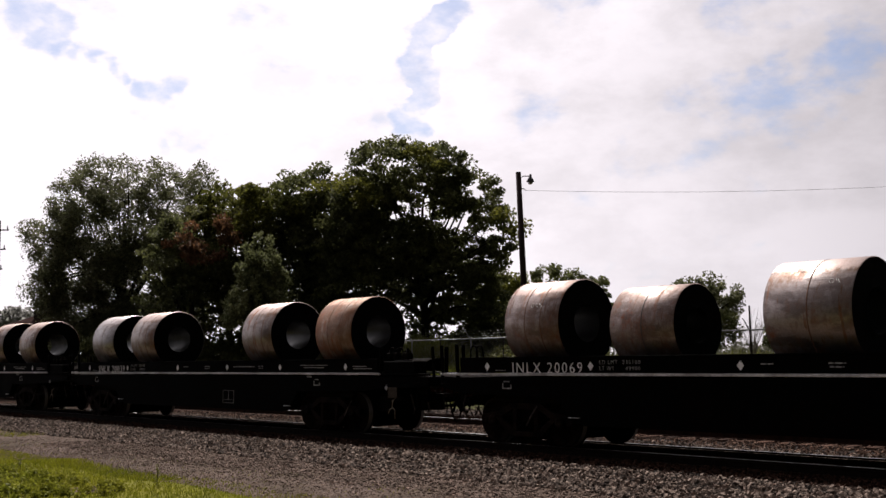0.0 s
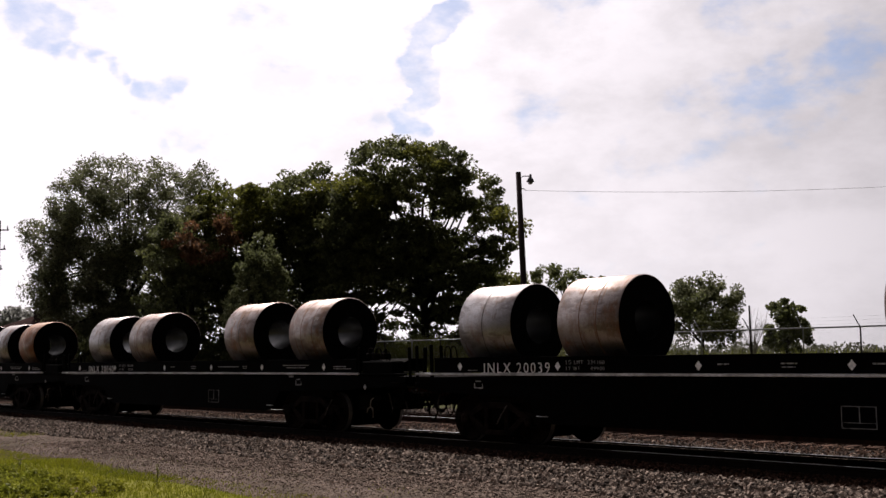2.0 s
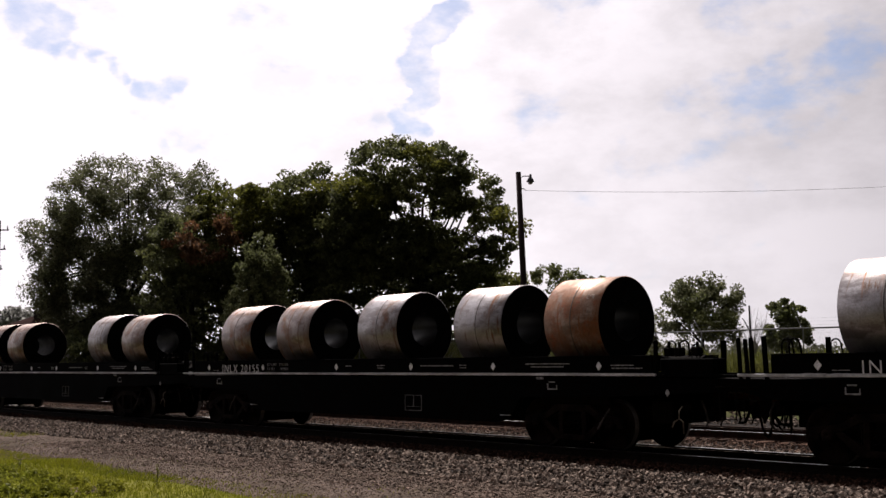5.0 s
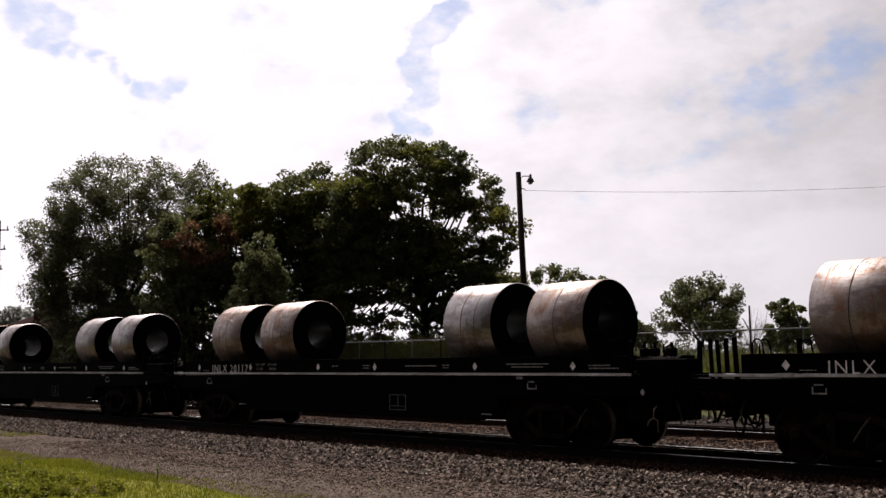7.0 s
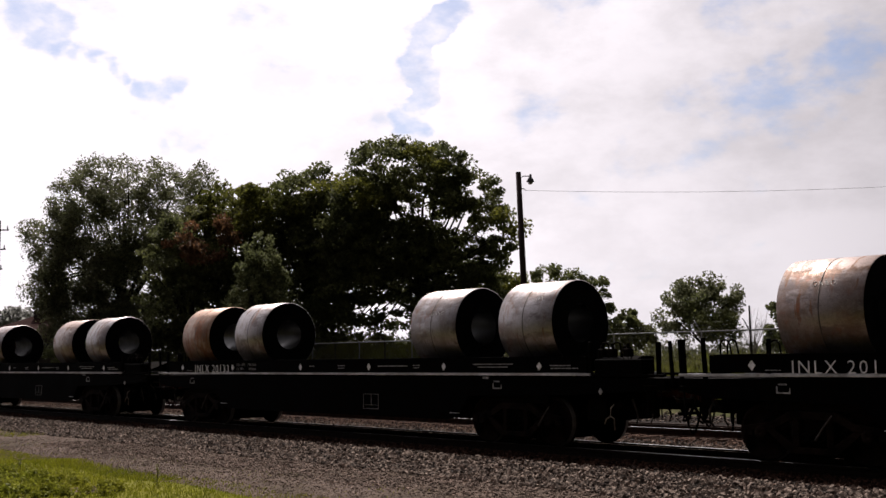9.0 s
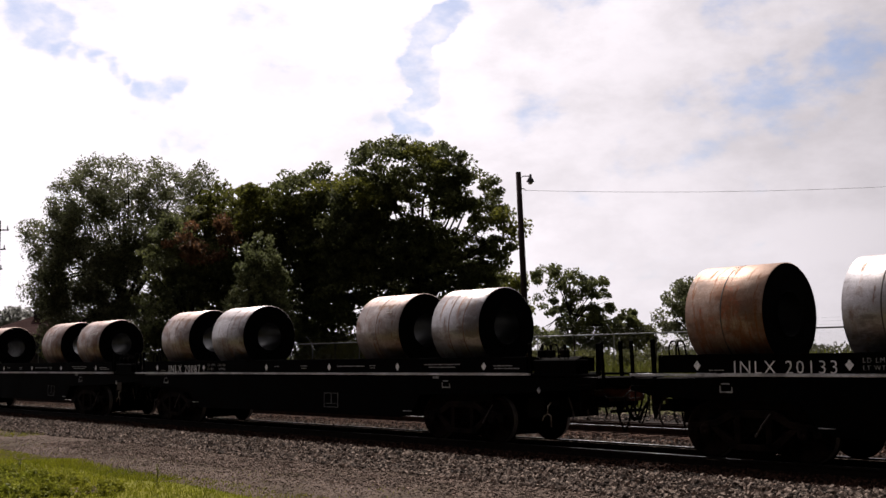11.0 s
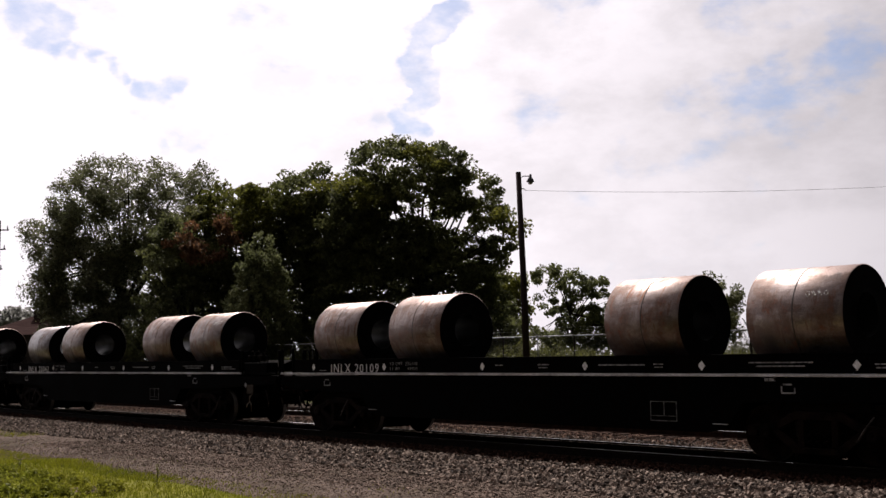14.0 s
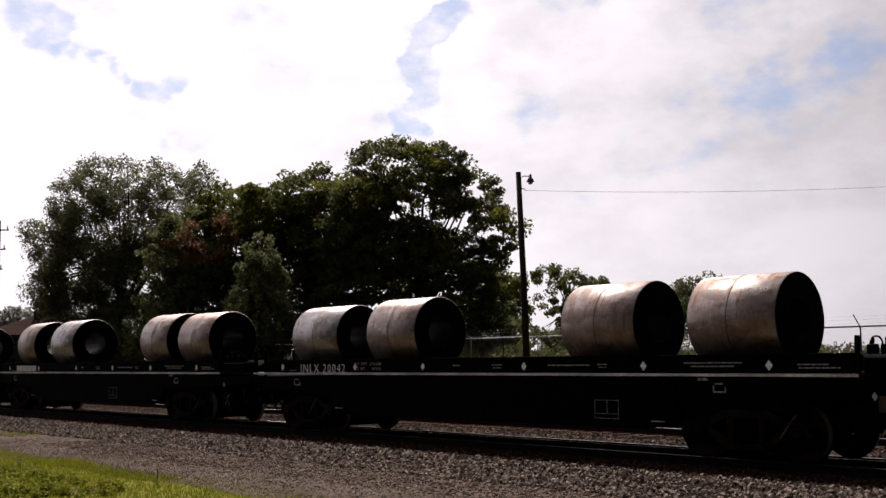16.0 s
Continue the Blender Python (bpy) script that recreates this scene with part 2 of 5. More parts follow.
def coil_material(name, steel, rust, amount, metal=0.55, crown=0.8, stain=0.5):
    """Hot-rolled sheet steel with rust in patches and streaks that run round the coil; the coil's axis is its x."""
    m = bpy.data.materials.new(name)
    m.use_nodes = True
    nt = m.node_tree
    N, L = nt.nodes.new, nt.links.new
    p = nt.nodes["Principled BSDF"]
    co = N("ShaderNodeTexCoord").outputs["Object"]
    info = N("ShaderNodeObjectInfo").outputs["Random"]
    off = N("ShaderNodeVectorMath")
    off.operation = "MULTIPLY_ADD"
    off.inputs[1].default_value = (1, 1, 1)
    L(co, off.inputs[0])
    sc = N("ShaderNodeVectorMath")
    sc.operation = "SCALE"
    sc.inputs[0].default_value = (37.0, 19.0, 53.0)
    L(info, sc.inputs["Scale"])
    L(sc.outputs[0], off.inputs[2])

    # x along the axis, y round the girth
    sep = N("ShaderNodeSeparateXYZ")
    L(co, sep.inputs[0])
    turn = N("ShaderNodeMath")
    turn.operation = "ARCTAN2"
    L(sep.outputs[1], turn.inputs[0])
    L(sep.outputs[2], turn.inputs[1])
    wrap = N("ShaderNodeCombineXYZ")
    L(sep.outputs[0], wrap.inputs[0])
    L(turn.outputs[0], wrap.inputs[1])
    girth = N("ShaderNodeVectorMath")
    girth.operation = "ADD"
    L(wrap.outputs[0], girth.inputs[0])
    L(sc.outputs[0], girth.inputs[1])

    def noise_tex(s, stretch, detail=7, rough=0.6, where=None):
        mp = N("ShaderNodeMapping")
        mp.inputs["Scale"].default_value = stretch
        L((where or off).outputs[0], mp.inputs[0])
        n = N("ShaderNodeTexNoise")
        n.inputs["Scale"].default_value, n.inputs["Detail"].default_value, n.inputs["Roughness"].default_value = s, detail, rough
        L(mp.outputs[0], n.inputs["Vector"])
        return n.outputs[0]

    def fit(v, a, b, lo, hi):
        n = N("ShaderNodeMapRange")
        L(v, n.inputs[0])
        for k, x in enumerate((a, b, lo, hi)):
            n.inputs[k + 1].default_value = x
        return n.outputs[0]

    def mixc(fac, a, b):
        n = N("ShaderNodeMix")
        n.data_type = "RGBA"
        for k, v in ((0, fac), (6, a), (7, b)):
            if hasattr(v, "links"):
                L(v, n.inputs[k])
            else:
                n.inputs[k].default_value = (*v, 1)
        return n.outputs[2]

    def blend(mode, a, b):
        n = N("ShaderNodeMath")
        n.operation, n.use_clamp = mode, mode != "MULTIPLY_ADD"
        L(a, n.inputs[0])
        L(b, n.inputs[1])
        return n.outputs[0]

    wide = noise_tex(0.9, (1, 1, 1), 3)
    patches = noise_tex(2.0, (1.3, 0.8, 0.8), 9, 0.68)
    fine = noise_tex(16, (1, 1, 1), 6, 0.7)
    specks = noise_tex(7.0, (1, 1, 1), 8, 0.72)
    creases = noise_tex(5.0, (0.35, 1.6, 1.6), 4)
    rustmask = blend("MULTIPLY", fit(patches, 0.64 - amount * 0.30, 0.74 - amount * 0.27, 0, 0.85), fit(wide, 0.34, 0.60, 0.15, 1))
    # rain has dulled the top of the roll, down to a ragged line
    drip = noise_tex(4.0, (1.9, 0.6, 0.3), 8, 0.7)
    edge_z = N("ShaderNodeMath")
    edge_z.operation = "MULTIPLY_ADD"
    L(drip, edge_z.inputs[0])
    edge_z.inputs[1].default_value = 0.26
    worn = N("ShaderNodeMath")
    worn.operation = "MULTIPLY_ADD"
    L(info, worn.inputs[0])
    worn.inputs[1].default_value = -0.16
    L(sep.outputs[2], worn.inputs[2])
    L(worn.outputs[0], edge_z.inputs[2])
    top = blend("MULTIPLY", fit(edge_z.outputs[0], 0.70, 0.72, 0, crown), fit(specks, 0.28, 0.50, 0.45, 1))
    rust2 = tuple(c * k for c, k in zip(rust, (1.25, 0.62, 0.32)))
    rusty = mixc(fit(specks, 0.52, 0.66, 0, 0.9), mixc(fit(fine, 0.3, 0.7, 0, 1), rust, tuple(c * 0.62 for c in rust)), rust2)
    bare = mixc(fit(patches, 0.3, 0.7, 0, 1), steel, tuple(c * 0.72 for c in steel))
    dark = noise_tex(1.5, (0.8, 1.9, 1.9), 9, 0.66)
    bare = mixc(fit(dark, 0.50, 0.58, 0, 0.75), bare, tuple(c * k for c, k in zip(steel, (0.34, 0.30, 0.29))))
    runs = noise_tex(3.2, (2.6, 0.35, 1), 7, 0.62, girth)
    tide = noise_tex(1.3, (1.5, 1.1, 1), 9, 0.70, girth)
    rustmask = blend("MAXIMUM", rustmask, fit(runs, 0.64 - amount * 0.09, 0.69 - amount * 0.09, 0, 0.85))
    bare = mixc(fit(tide, 0.50, 0.53, 0, stain), bare, tuple(c * k for c, k in zip(steel, (0.52, 0.44, 0.40))))
    bare = mixc(fit(creases, 0.56, 0.70, 0, 0.35), bare, tuple(c * 0.5 for c in steel))
    bare = mixc(fit(specks, 0.58, 0.70, 0, 0.4), bare, tuple(c * 0.7 for c in rust))
    grit = noise_tex(42, (1, 1, 1), 5, 0.75)
    shade = N("ShaderNodeVectorMath")
    shade.operation = "SCALE"
    runny = blend("MULTIPLY", fit(runs, 0.60, 0.66, 0, 1), fit(specks, 0.35, 0.55, 0.3, 1))
    cap = mixc(runny, tuple(c * k for c, k in zip(steel, (1.12, 1.02, 0.98))), tuple(c * 1.2 for c in rust))
    rim = blend("MULTIPLY", fit(edge_z.outputs[0], 0.60, 0.70, 0, 1), fit(edge_z.outputs[0], 0.71, 0.76, 1, 0))
    rim = blend("MULTIPLY", rim, fit(patches, 0.42, 0.54, 0, crown))
    # rust that has run down from the crown
    drips = blend("MULTIPLY", fit(noise_tex(2.4, (3.4, 0.22, 1), 6, 0.62, girth), 0.60, 0.66, 0, 0.85), fit(sep.outputs[2], 0.0, 0.55, 0, 1))
    L(mixc(drips, mixc(rim, mixc(top, mixc(rustmask, bare, rusty), cap), tuple(c * k for c, k in zip(rust, (0.62, 0.60, 0.60)))), tuple(c * k for c, k in zip(rust, (1.15, 0.75, 0.45)))), shade.inputs[0])
    rustmask = blend("MAXIMUM", rustmask, drips)
    dulled = fit(top, 0, 1, 0.0, 0.16)
    L(fit(grit, 0.3, 0.7, 0.72, 1.24), shade.inputs["Scale"])
    L(shade.outputs[0], p.inputs["Base Color"])
    L(fit(rustmask, 0, 1, metal, 0.35), p.inputs["Metallic"])
    L(fit(rustmask, 0, 1, 0.5, 0.12), p.inputs["Specular IOR Level"])
    rough = blend("ADD", blend("ADD", fit(rustmask, 0, 1, 0.33, 0.58), fit(fine, 0.3, 0.7, 0.0, 0.12)), dulled)
    L(rough, p.inputs["Roughness"])
    b = N("ShaderNodeBump")
    b.inputs["Strength"].default_value, b.inputs["Distance"].default_value = 0.10, 0.01
    L(fine, b.inputs["Height"])
    b2 = N("ShaderNodeBump")
    b2.inputs["Strength"].default_value, b2.inputs["Distance"].default_value = 0.16, 0.03
    L(creases, b2.inputs["Height"])
    L(b2.outputs[0], b.inputs["Normal"])
    L(b.outputs[0], p.inputs["Normal"])
    return m


STEEL = {"grey": coil_material("grey_coil_steel", (0.375, 0.352, 0.358), (0.19, 0.110, 0.075), 0.36, 0.86, 0.5, 0.25),
         "tan": coil_material("tan_stained_coil_steel", (0.34, 0.290, 0.275), (0.23, 0.118, 0.066), 0.50, 0.82, 0.9, 0.42),
         "rust": coil_material("rusty_coil_steel", (0.34, 0.245, 0.19), (0.25, 0.100, 0.043), 0.85, 0.62, 0.8, 0.45),
         "brown": coil_material("brown_coil_steel", (0.33, 0.268, 0.25), (0.20, 0.115, 0.085), 0.66, 0.82, 0.75, 0.5)}
CHALK = material("white_chalk", (0.6, 0.6, 0.58), 0.9, var=0.4, scale=30, spec=0.1)
STRAP = material("steel_strap", (0.075, 0.060, 0.052), 0.6, 0.4, var=0.3, scale=8)
STRAP_RUST = material("rusted_steel_strap", (0.16, 0.07, 0.035), 0.8, 0.1, var=0.3, scale=8)
# Shade on the end faces and inside the eyes is put into these colours.
BORE = material("shaded_coil_bore_steel", (0.011, 0.010, 0.011), 0.38, 0.0, var=0.3, scale=4, spec=0.4)
FACE = material("shaded_coil_end_steel", (0.0036, 0.0033, 0.0038), 0.8, 0.0, var=0.35, scale=3, spec=0.03)


# ---- mesh helpers ----
def mesh_ob(name, bm, mat, parent=None, label=""):
    me = bpy.data.meshes.new(name)
    bm.to_mesh(me)
    bm.free()
    for x in (mat if isinstance(mat, (list, tuple)) else (mat,)):
        me.materials.append(x)
    ob = new(name, me)
    if parent:
        ob.parent = parent
    if label:
        tagged(ob, label)
    return ob


def part(name, bm, mat, parent, label=""):
    return mesh_ob(name, bm, mat, parent, label)


def box(bm, x0, y0, z0, x1, y1, z1, bevel=0.0, rot=None):
    m = Matrix.Translation(((x0 + x1) / 2, (y0 + y1) / 2, (z0 + z1) / 2))
    if rot:
        m = m @ rot
    got = bmesh.ops.create_cube(bm, size=1.0, matrix=m @ Matrix.Diagonal((abs(x1 - x0), abs(y1 - y0), abs(z1 - z0), 1)))
    if bevel:
        edges = list({e for v in got["verts"] for e in v.link_edges})
        bmesh.ops.bevel(bm, geom=edges, offset=bevel, segments=1, affect="EDGES")
    return bm


def prism(bm, outline, y0, y1):
    """A plate with the outline (x, z) from y0 to y1."""
    a = [bm.verts.new((x, y0, z)) for x, z in outline]
    b = [bm.verts.new((x, y1, z)) for x, z in outline]
    n = len(a)
    bm.faces.new(a)
    bm.faces.new(b[::-1])
    for i in range(n):
        bm.faces.new((a[i], b[i], b[(i + 1) % n], a[(i + 1) % n]))
    bmesh.ops.recalc_face_normals(bm, faces=bm.faces)
    return bm


def tube(bm, pts, radii, sides=8, cap=True):
    """A tube along pts; radii is one number or one for each point."""
    pts = [Vector(p) for p in pts]
    if isinstance(radii, (int, float)):
        radii = [radii] * len(pts)
    rings = []
    for i, p in enumerate(pts):
        d = (pts[min(i + 1, len(pts) - 1)] - pts[max(i - 1, 0)]).normalized()
        a = d.orthogonal().normalized() if abs(d.z) > 0.9 else d.cross(Vector((0, 0, 1))).normalized()
        b = d.cross(a)
        rings.append([bm.verts.new(p + (a * math.cos(k * 2 * math.pi / sides) + b * math.sin(k * 2 * math.pi / sides)) * radii[i]) for k in range(sides)])
    for r0, r1 in zip(rings, rings[1:]):
        for k in range(sides):
            f = bm.faces.new((r0[k], r0[(k + 1) % sides], r1[(k + 1) % sides], r1[k]))
            f.smooth = True
    if cap:
        bm.faces.new(rings[0][::-1])
        bm.faces.new(rings[-1])
    return bm


def lathe(bm, profile, axis_m, sides=48, smooth=True, mats=None):
    """Turn the closed profile (along, radius) round the x axis of axis_m."""
    rings = []
    for x, r in profile:
        rings.append([bm.verts.new(axis_m @ Vector((x, r * math.cos(k * 2 * math.pi / sides), r * math.sin(k * 2 * math.pi / sides)))) for k in range(sides)])
    n = len(rings)
    for i in range(n):
        for k in range(sides):
            f = bm.faces.new((rings[i][k], rings[i][(k + 1) % sides], rings[(i + 1) % n][(k + 1) % sides], rings[(i + 1) % n][k]))
            f.smooth = smooth
            if mats:
                f.material_index = mats[i]
    bmesh.ops.recalc_face_normals(bm, faces=bm.faces)
    return bm


def lettering(name, text, size, mat, parent, x, y, z, width=None):
    """Upright letters on the near flank, read from the camera's side."""
    cu = bpy.data.curves.new(name, "FONT")
    cu.body, cu.size, cu.extrude, cu.resolution_u, cu.offset, cu.space_character = text, size, 0.004, 2, -0.012 * size, 1.22
    tmp = bpy.data.objects.new("tmp", cu)
    scene.collection.objects.link(tmp)
    me = bpy.data.meshes.new_from_object(tmp.evaluated_get(bpy.context.evaluated_depsgraph_get()))
    bpy.data.objects.remove(tmp)
    bpy.data.curves.remove(cu)
    co = np.empty(len(me.vertices) * 3)
    me.vertices.foreach_get("co", co)
    co = co.reshape(-1, 3)
    lo, hi = co.min(0), co.max(0)
    s = (width or (hi[0] - lo[0])) / (hi[0] - lo[0])
    h = size / (hi[1] - lo[1])
    out = np.stack([x + (co[:, 0] - lo[0]) * s, y - co[:, 2], z + (co[:, 1] - lo[1]) * h], 1)
    root = list(range(len(out)))

    def find(a):
        while root[a] != a:
            root[a] = root[root[a]]
            a = root[a]
        return a

    for e in me.edges:
        root[find(e.vertices[0])] = find(e.vertices[1])
    groups = {}
    for f in me.polygons:
        groups.setdefault(find(f.vertices[0]), []).append(tuple(f.vertices))
    for faces in groups.values():
        used = sorted({v for f in faces for v in f})
        at = {v: k for k, v in enumerate(used)}
        letter = bpy.data.meshes.new(name)
        letter.from_pydata(out[used].tolist(), [], [tuple(at[v] for v in f) for f in faces])
        letter.materials.append(mat)
        new(name, letter).parent = parent
    bpy.data.meshes.remove(me)


# ---- ground ----
PROFILE = ((-400, -0.62), (-60, -0.62), (4.0, -0.62), (5.0, -0.62), (10.4, -0.62), (13.5, -0.62), (14.1, -0.59), (15.1, -0.43), (15.65, -0.375), (16.2, -0.37), (19.0, -0.37), (20.0, -0.41),
           (25.8, -0.42), (29.6, -0.36), (31.9, 0.70), (33, 0.85), (38, 1.05), (60, 1.15), (140, 1.2), (1500, 1.3))


def ground_z(y):
    for (y0, z0), (y1, z1) in zip(PROFILE, PROFILE[1:]):
        if y0 <= y <= y1:
            return z0 + (z1 - z0) * (y - y0) / (y1 - y0)
    return PROFILE[-1][1]


def height(x, y):
    """The ground with its bumps."""
    j = 0.05 * noise.noise((x * 0.35, y * 0.35, 3.1)) if -120 < x < 40 and not 14.9 < y < 26 else 0.0
    return ground_z(y) + j + (0.10 * noise.noise((x * 0.08, y * 0.08, 9.0)) if y > 27 else 0.0)


def make_ground():
    """One sheet: near path and lawn, ballast bed, far bank and field to the horizon."""
    bm = bmesh.new()
    xs = [-1500, -600, -300] + [-200 + 5 * i for i in range(26)] + [-72 + 0.6 * i for i in range(117)] + [3, 10, 20] + [60, 150, 400, 1500]
    ys = sorted({y for y, _ in PROFILE} | {7.5, 8.2, 8.8, 9.4, 9.95, 10.15, 10.5, 10.8, 11.1, 11.4, 11.7, 12, 12.25, 12.5, 12.75, 13, 13.25, 14.6, 14.85, 15, 17, 18.3, 22, 23.5, 27.2, 28.4, 30.0, 30.8, 34, 36, 45, 52, 80})
    grid = []
    for y in ys:
        row = []
        for x in xs:
            row.append(bm.verts.new((x, y, height(x, y))))
        grid.append(row)
    for j in range(len(ys) - 1):
        ym = (ys[j] + ys[j + 1]) / 2
        for i in range(len(xs) - 1):
            f = bm.faces.new((grid[j][i], grid[j][i + 1], grid[j + 1][i + 1], grid[j + 1][i]))
            f.smooth = True
            # Nearest strip, never in view, takes the dark bed to dim coil reflections.
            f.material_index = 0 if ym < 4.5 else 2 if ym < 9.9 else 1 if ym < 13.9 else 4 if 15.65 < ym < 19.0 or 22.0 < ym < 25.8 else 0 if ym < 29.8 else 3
    ob = mesh_ob("ground", bm, (GRAVEL_BED, EARTH, LAWN_SOIL, FIELD, SHADE_RUST_BED))
    tagged(ob, "gravel trackside ground rising to a grassy field behind", "ground", kind="structure")


make_ground()


def stones(name, label, boxes, mat, seed, lift=0.0, flat=1.0):
    """Loose broken stones strewn on the ground: boxes of (x0, x1, y0, y1, count, small, large)."""
    g = np.random.default_rng(seed)
    # a chipped octahedron for each stone
    base = np.array([(1, 0, 0), (-1, 0, 0), (0, 1, 0), (0, -1, 0), (0, 0, 1), (0, 0, -1), (.62, .62, .5), (-.62, -.5, .55)])
    tri = np.array([(0, 2, 6), (2, 4, 6), (4, 0, 6), (1, 3, 7), (3, 4, 7), (4, 1, 7), (2, 1, 4), (3, 0, 4), (2, 0, 5), (1, 2, 5), (3, 1, 5), (0, 3, 5)])
    V, F, n0 = [], [], 0
    for x0, x1, y0, y1, count, small, large in boxes:
        px, py = g.uniform(x0, x1, count), g.uniform(y0, y1, count)
        pz = np.array([height(a, b) for a, b in zip(px, py)])
        size = g.uniform(small, large, count)
        rot = g.normal(size=(count, 3, 3))
        q, _ = np.linalg.qr(rot)
        sh = base[None] * g.uniform(0.65, 1.15, (count, len(base), 1)) * g.uniform(0.6, 1.1, (count, 1, 3))
        v = np.einsum("nij,nkj->nki", q, sh) * size[:, None, None] * np.array([1.0, 1.0, flat])
        v += np.stack([px, py, pz + size * 0.25 + lift], 1)[:, None]
        V.append(v.reshape(-1, 3))
        F.append((tri[None] + (np.arange(count) * len(base))[:, None, None] + n0).reshape(-1, 3))
        n0 += count * len(base)
    me = bpy.data.meshes.new(name)
    me.from_pydata(np.concatenate(V).tolist(), [], np.concatenate(F).tolist())
    me.materials.append(mat)
    ob = new(name, me)
    return tagged(ob, label, "ballast", kind="stuff")


stones("ballast_stones", "grey-brown crushed stone ballast along the rails",
       [(-20, -4, 13.8, 15.50, 10500, 0.030, 0.066), (-34, -20, 13.8, 15.50, 8200, 0.032, 0.068), (-52, -34, 13.8, 15.50, 7500, 0.036, 0.075), (-85, -52, 13.8, 15.50, 7000, 0.045, 0.08),
        (-75, -6, 18.9, 21.2, 8500, 0.035, 0.07), (-75, -6, 24.9, 30.1, 12000, 0.035, 0.07)], BALLAST, 3)
# Rust-brown stones with the train's shade put into their colour.
SHADE_RUST_STONE = material("shade_dark_rust_stone", (0.034, 0.016, 0.010), 0.95, var=0.4, scale=12, tint=(0.014, 0.007, 0.005), island=0.7, spec=0.05)
stones("oily_ballast", "rust-brown ballast by the rails, darkened with the train's shade",
       [(-30, -4, 15.30, 16.8, 7600, 0.028, 0.055), (-60, -30, 15.30, 16.8, 7000, 0.03, 0.06), (-60, -4, 17.05, 18.3, 8000, 0.028, 0.05), (-60, -4, 18.5, 19.1, 4000, 0.03, 0.055)], SHADE_RUST_STONE, 23)
STAINED = material("rust_stained_stone", (0.128, 0.078, 0.055), 0.95, var=0.3, scale=12, tint=(0.052, 0.028, 0.020), island=0.8, spec=0.1)
stones("stained_ballast", "rust-stained ballast of the second track", [(-60, -6, 20.7, 25.9, 22000, 0.028, 0.060)], STAINED, 13)
stones("path_gravel", "fine gravel on the trackside path",
       [(-18.9, -17.9, 7.9, 8.7, 700, 0.014, 0.034), (-30, -5, 9.9, 14.2, 40000, 0.006, 0.017), (-30, -5, 12.0, 14.2, 7000, 0.02, 0.045), (-30, -5, 10.2, 12.4, 2500, 0.014, 0.034), (-75, -30, 9.8, 14.2, 15000, 0.012, 0.026)], PATH_STONE, 4, 0.005, 0.62)


# ---- rails and ties ----
def rail(y, top=RAIL, bright=1, side=RAIL_SIDE):
    """Flat-bottom rail, 0.18 m high, worn bright on top."""
    prof = [(-0.070, -0.185), (0.070, -0.185), (0.070, -0.172), (0.010, -0.150), (0.009, -0.045), (0.037, -0.035), (0.037, -0.006), (0.030, 0.0),
            (-0.030, 0.0), (-0.037, -0.006), (-0.037, -0.035), (-0.009, -0.045), (-0.010, -0.150), (-0.070, -0.172)]
    thing = tagged(new("rail"), "rust-brown steel rail with a polished head", "rail", "running rails")
    for name, cut, top_mat in (("rail_head", prof[5:11], 2), ("rail_web", (prof[3], prof[4], prof[11], prof[12]), None), ("rail_foot", (*prof[:4], *prof[12:]), None)):
        bm = bmesh.new()
        a = [bm.verts.new((-260, y + p, z + top)) for p, z in cut]
        b = [bm.verts.new((90, y + p, z + top)) for p, z in cut]
        for k in range(len(cut)):
            f = bm.faces.new((a[k], b[k], b[(k + 1) % len(cut)], a[(k + 1) % len(cut)]))
            f.material_index = bright if k == top_mat else 0
        bm.faces.new(a)
        bm.faces.new(b)
        bmesh.ops.recalc_face_normals(bm, faces=bm.faces)
        part(name, bm, (side, RAIL_TOP), thing)


rail(MID_Y - GAUGE)
rail(MID_Y + GAUGE)


OLD_Y = 23.80        # second track
rail(OLD_Y - GAUGE, -0.20, 1, RUST_RAIL)
rail(OLD_Y + GAUGE, -0.20, 0, RUST_RAIL)


def ties(y, z, mat, label):
    track = tagged(new("railway_track_bed"), label, "railway track")
    track.location = (0, y, z)
    bm = box(bmesh.new(), -0.115, -1.40, -0.09, 0.115, 1.40, 0.105, 0.01)
    first = part("tie", bm, mat, track)
    g = random.Random(4)
    for i in range(150):
        ob = first if i == 0 else new("tie", first.data)
        ob.parent = track
        tx = -82 + i * 0.53 + g.uniform(-0.03, 0.03)
        ob.location, ob.rotation_euler = (tx, g.uniform(-0.06, 0.06), g.uniform(-0.01, 0.01)), (0, 0, g.uniform(-0.012, 0.012))


ties(MID_Y, RAIL - 0.3, TIE, "dark creosoted timber ties bedded in ballast under the rails")
ties(OLD_Y, -0.480, OLD_TIE, "weathered rust-brown ties of the second track")


# ---- coil cars ----
WHEEL_R = 0.495
TRUCKS = (1.05, 13.95)
AXLES = (0.10, 2.0, 13.0, 14.9)
DIAMONDS = {"": (0.0, 2.87, 6.22, 9.1, 11.8, 14.7), "20117": (0.0, 2.80, 6.0, 8.32, 11.8, 14.6), "20042": (-0.09, 3.07, 5.60, 8.78, 11.85, 14.47),
            "20040": (0.0, 2.76, 6.20, 9.03, 11.73, 14.6)}
FLANK = -(MID_Y - NEAR_Y)      # near flank in the car's own space


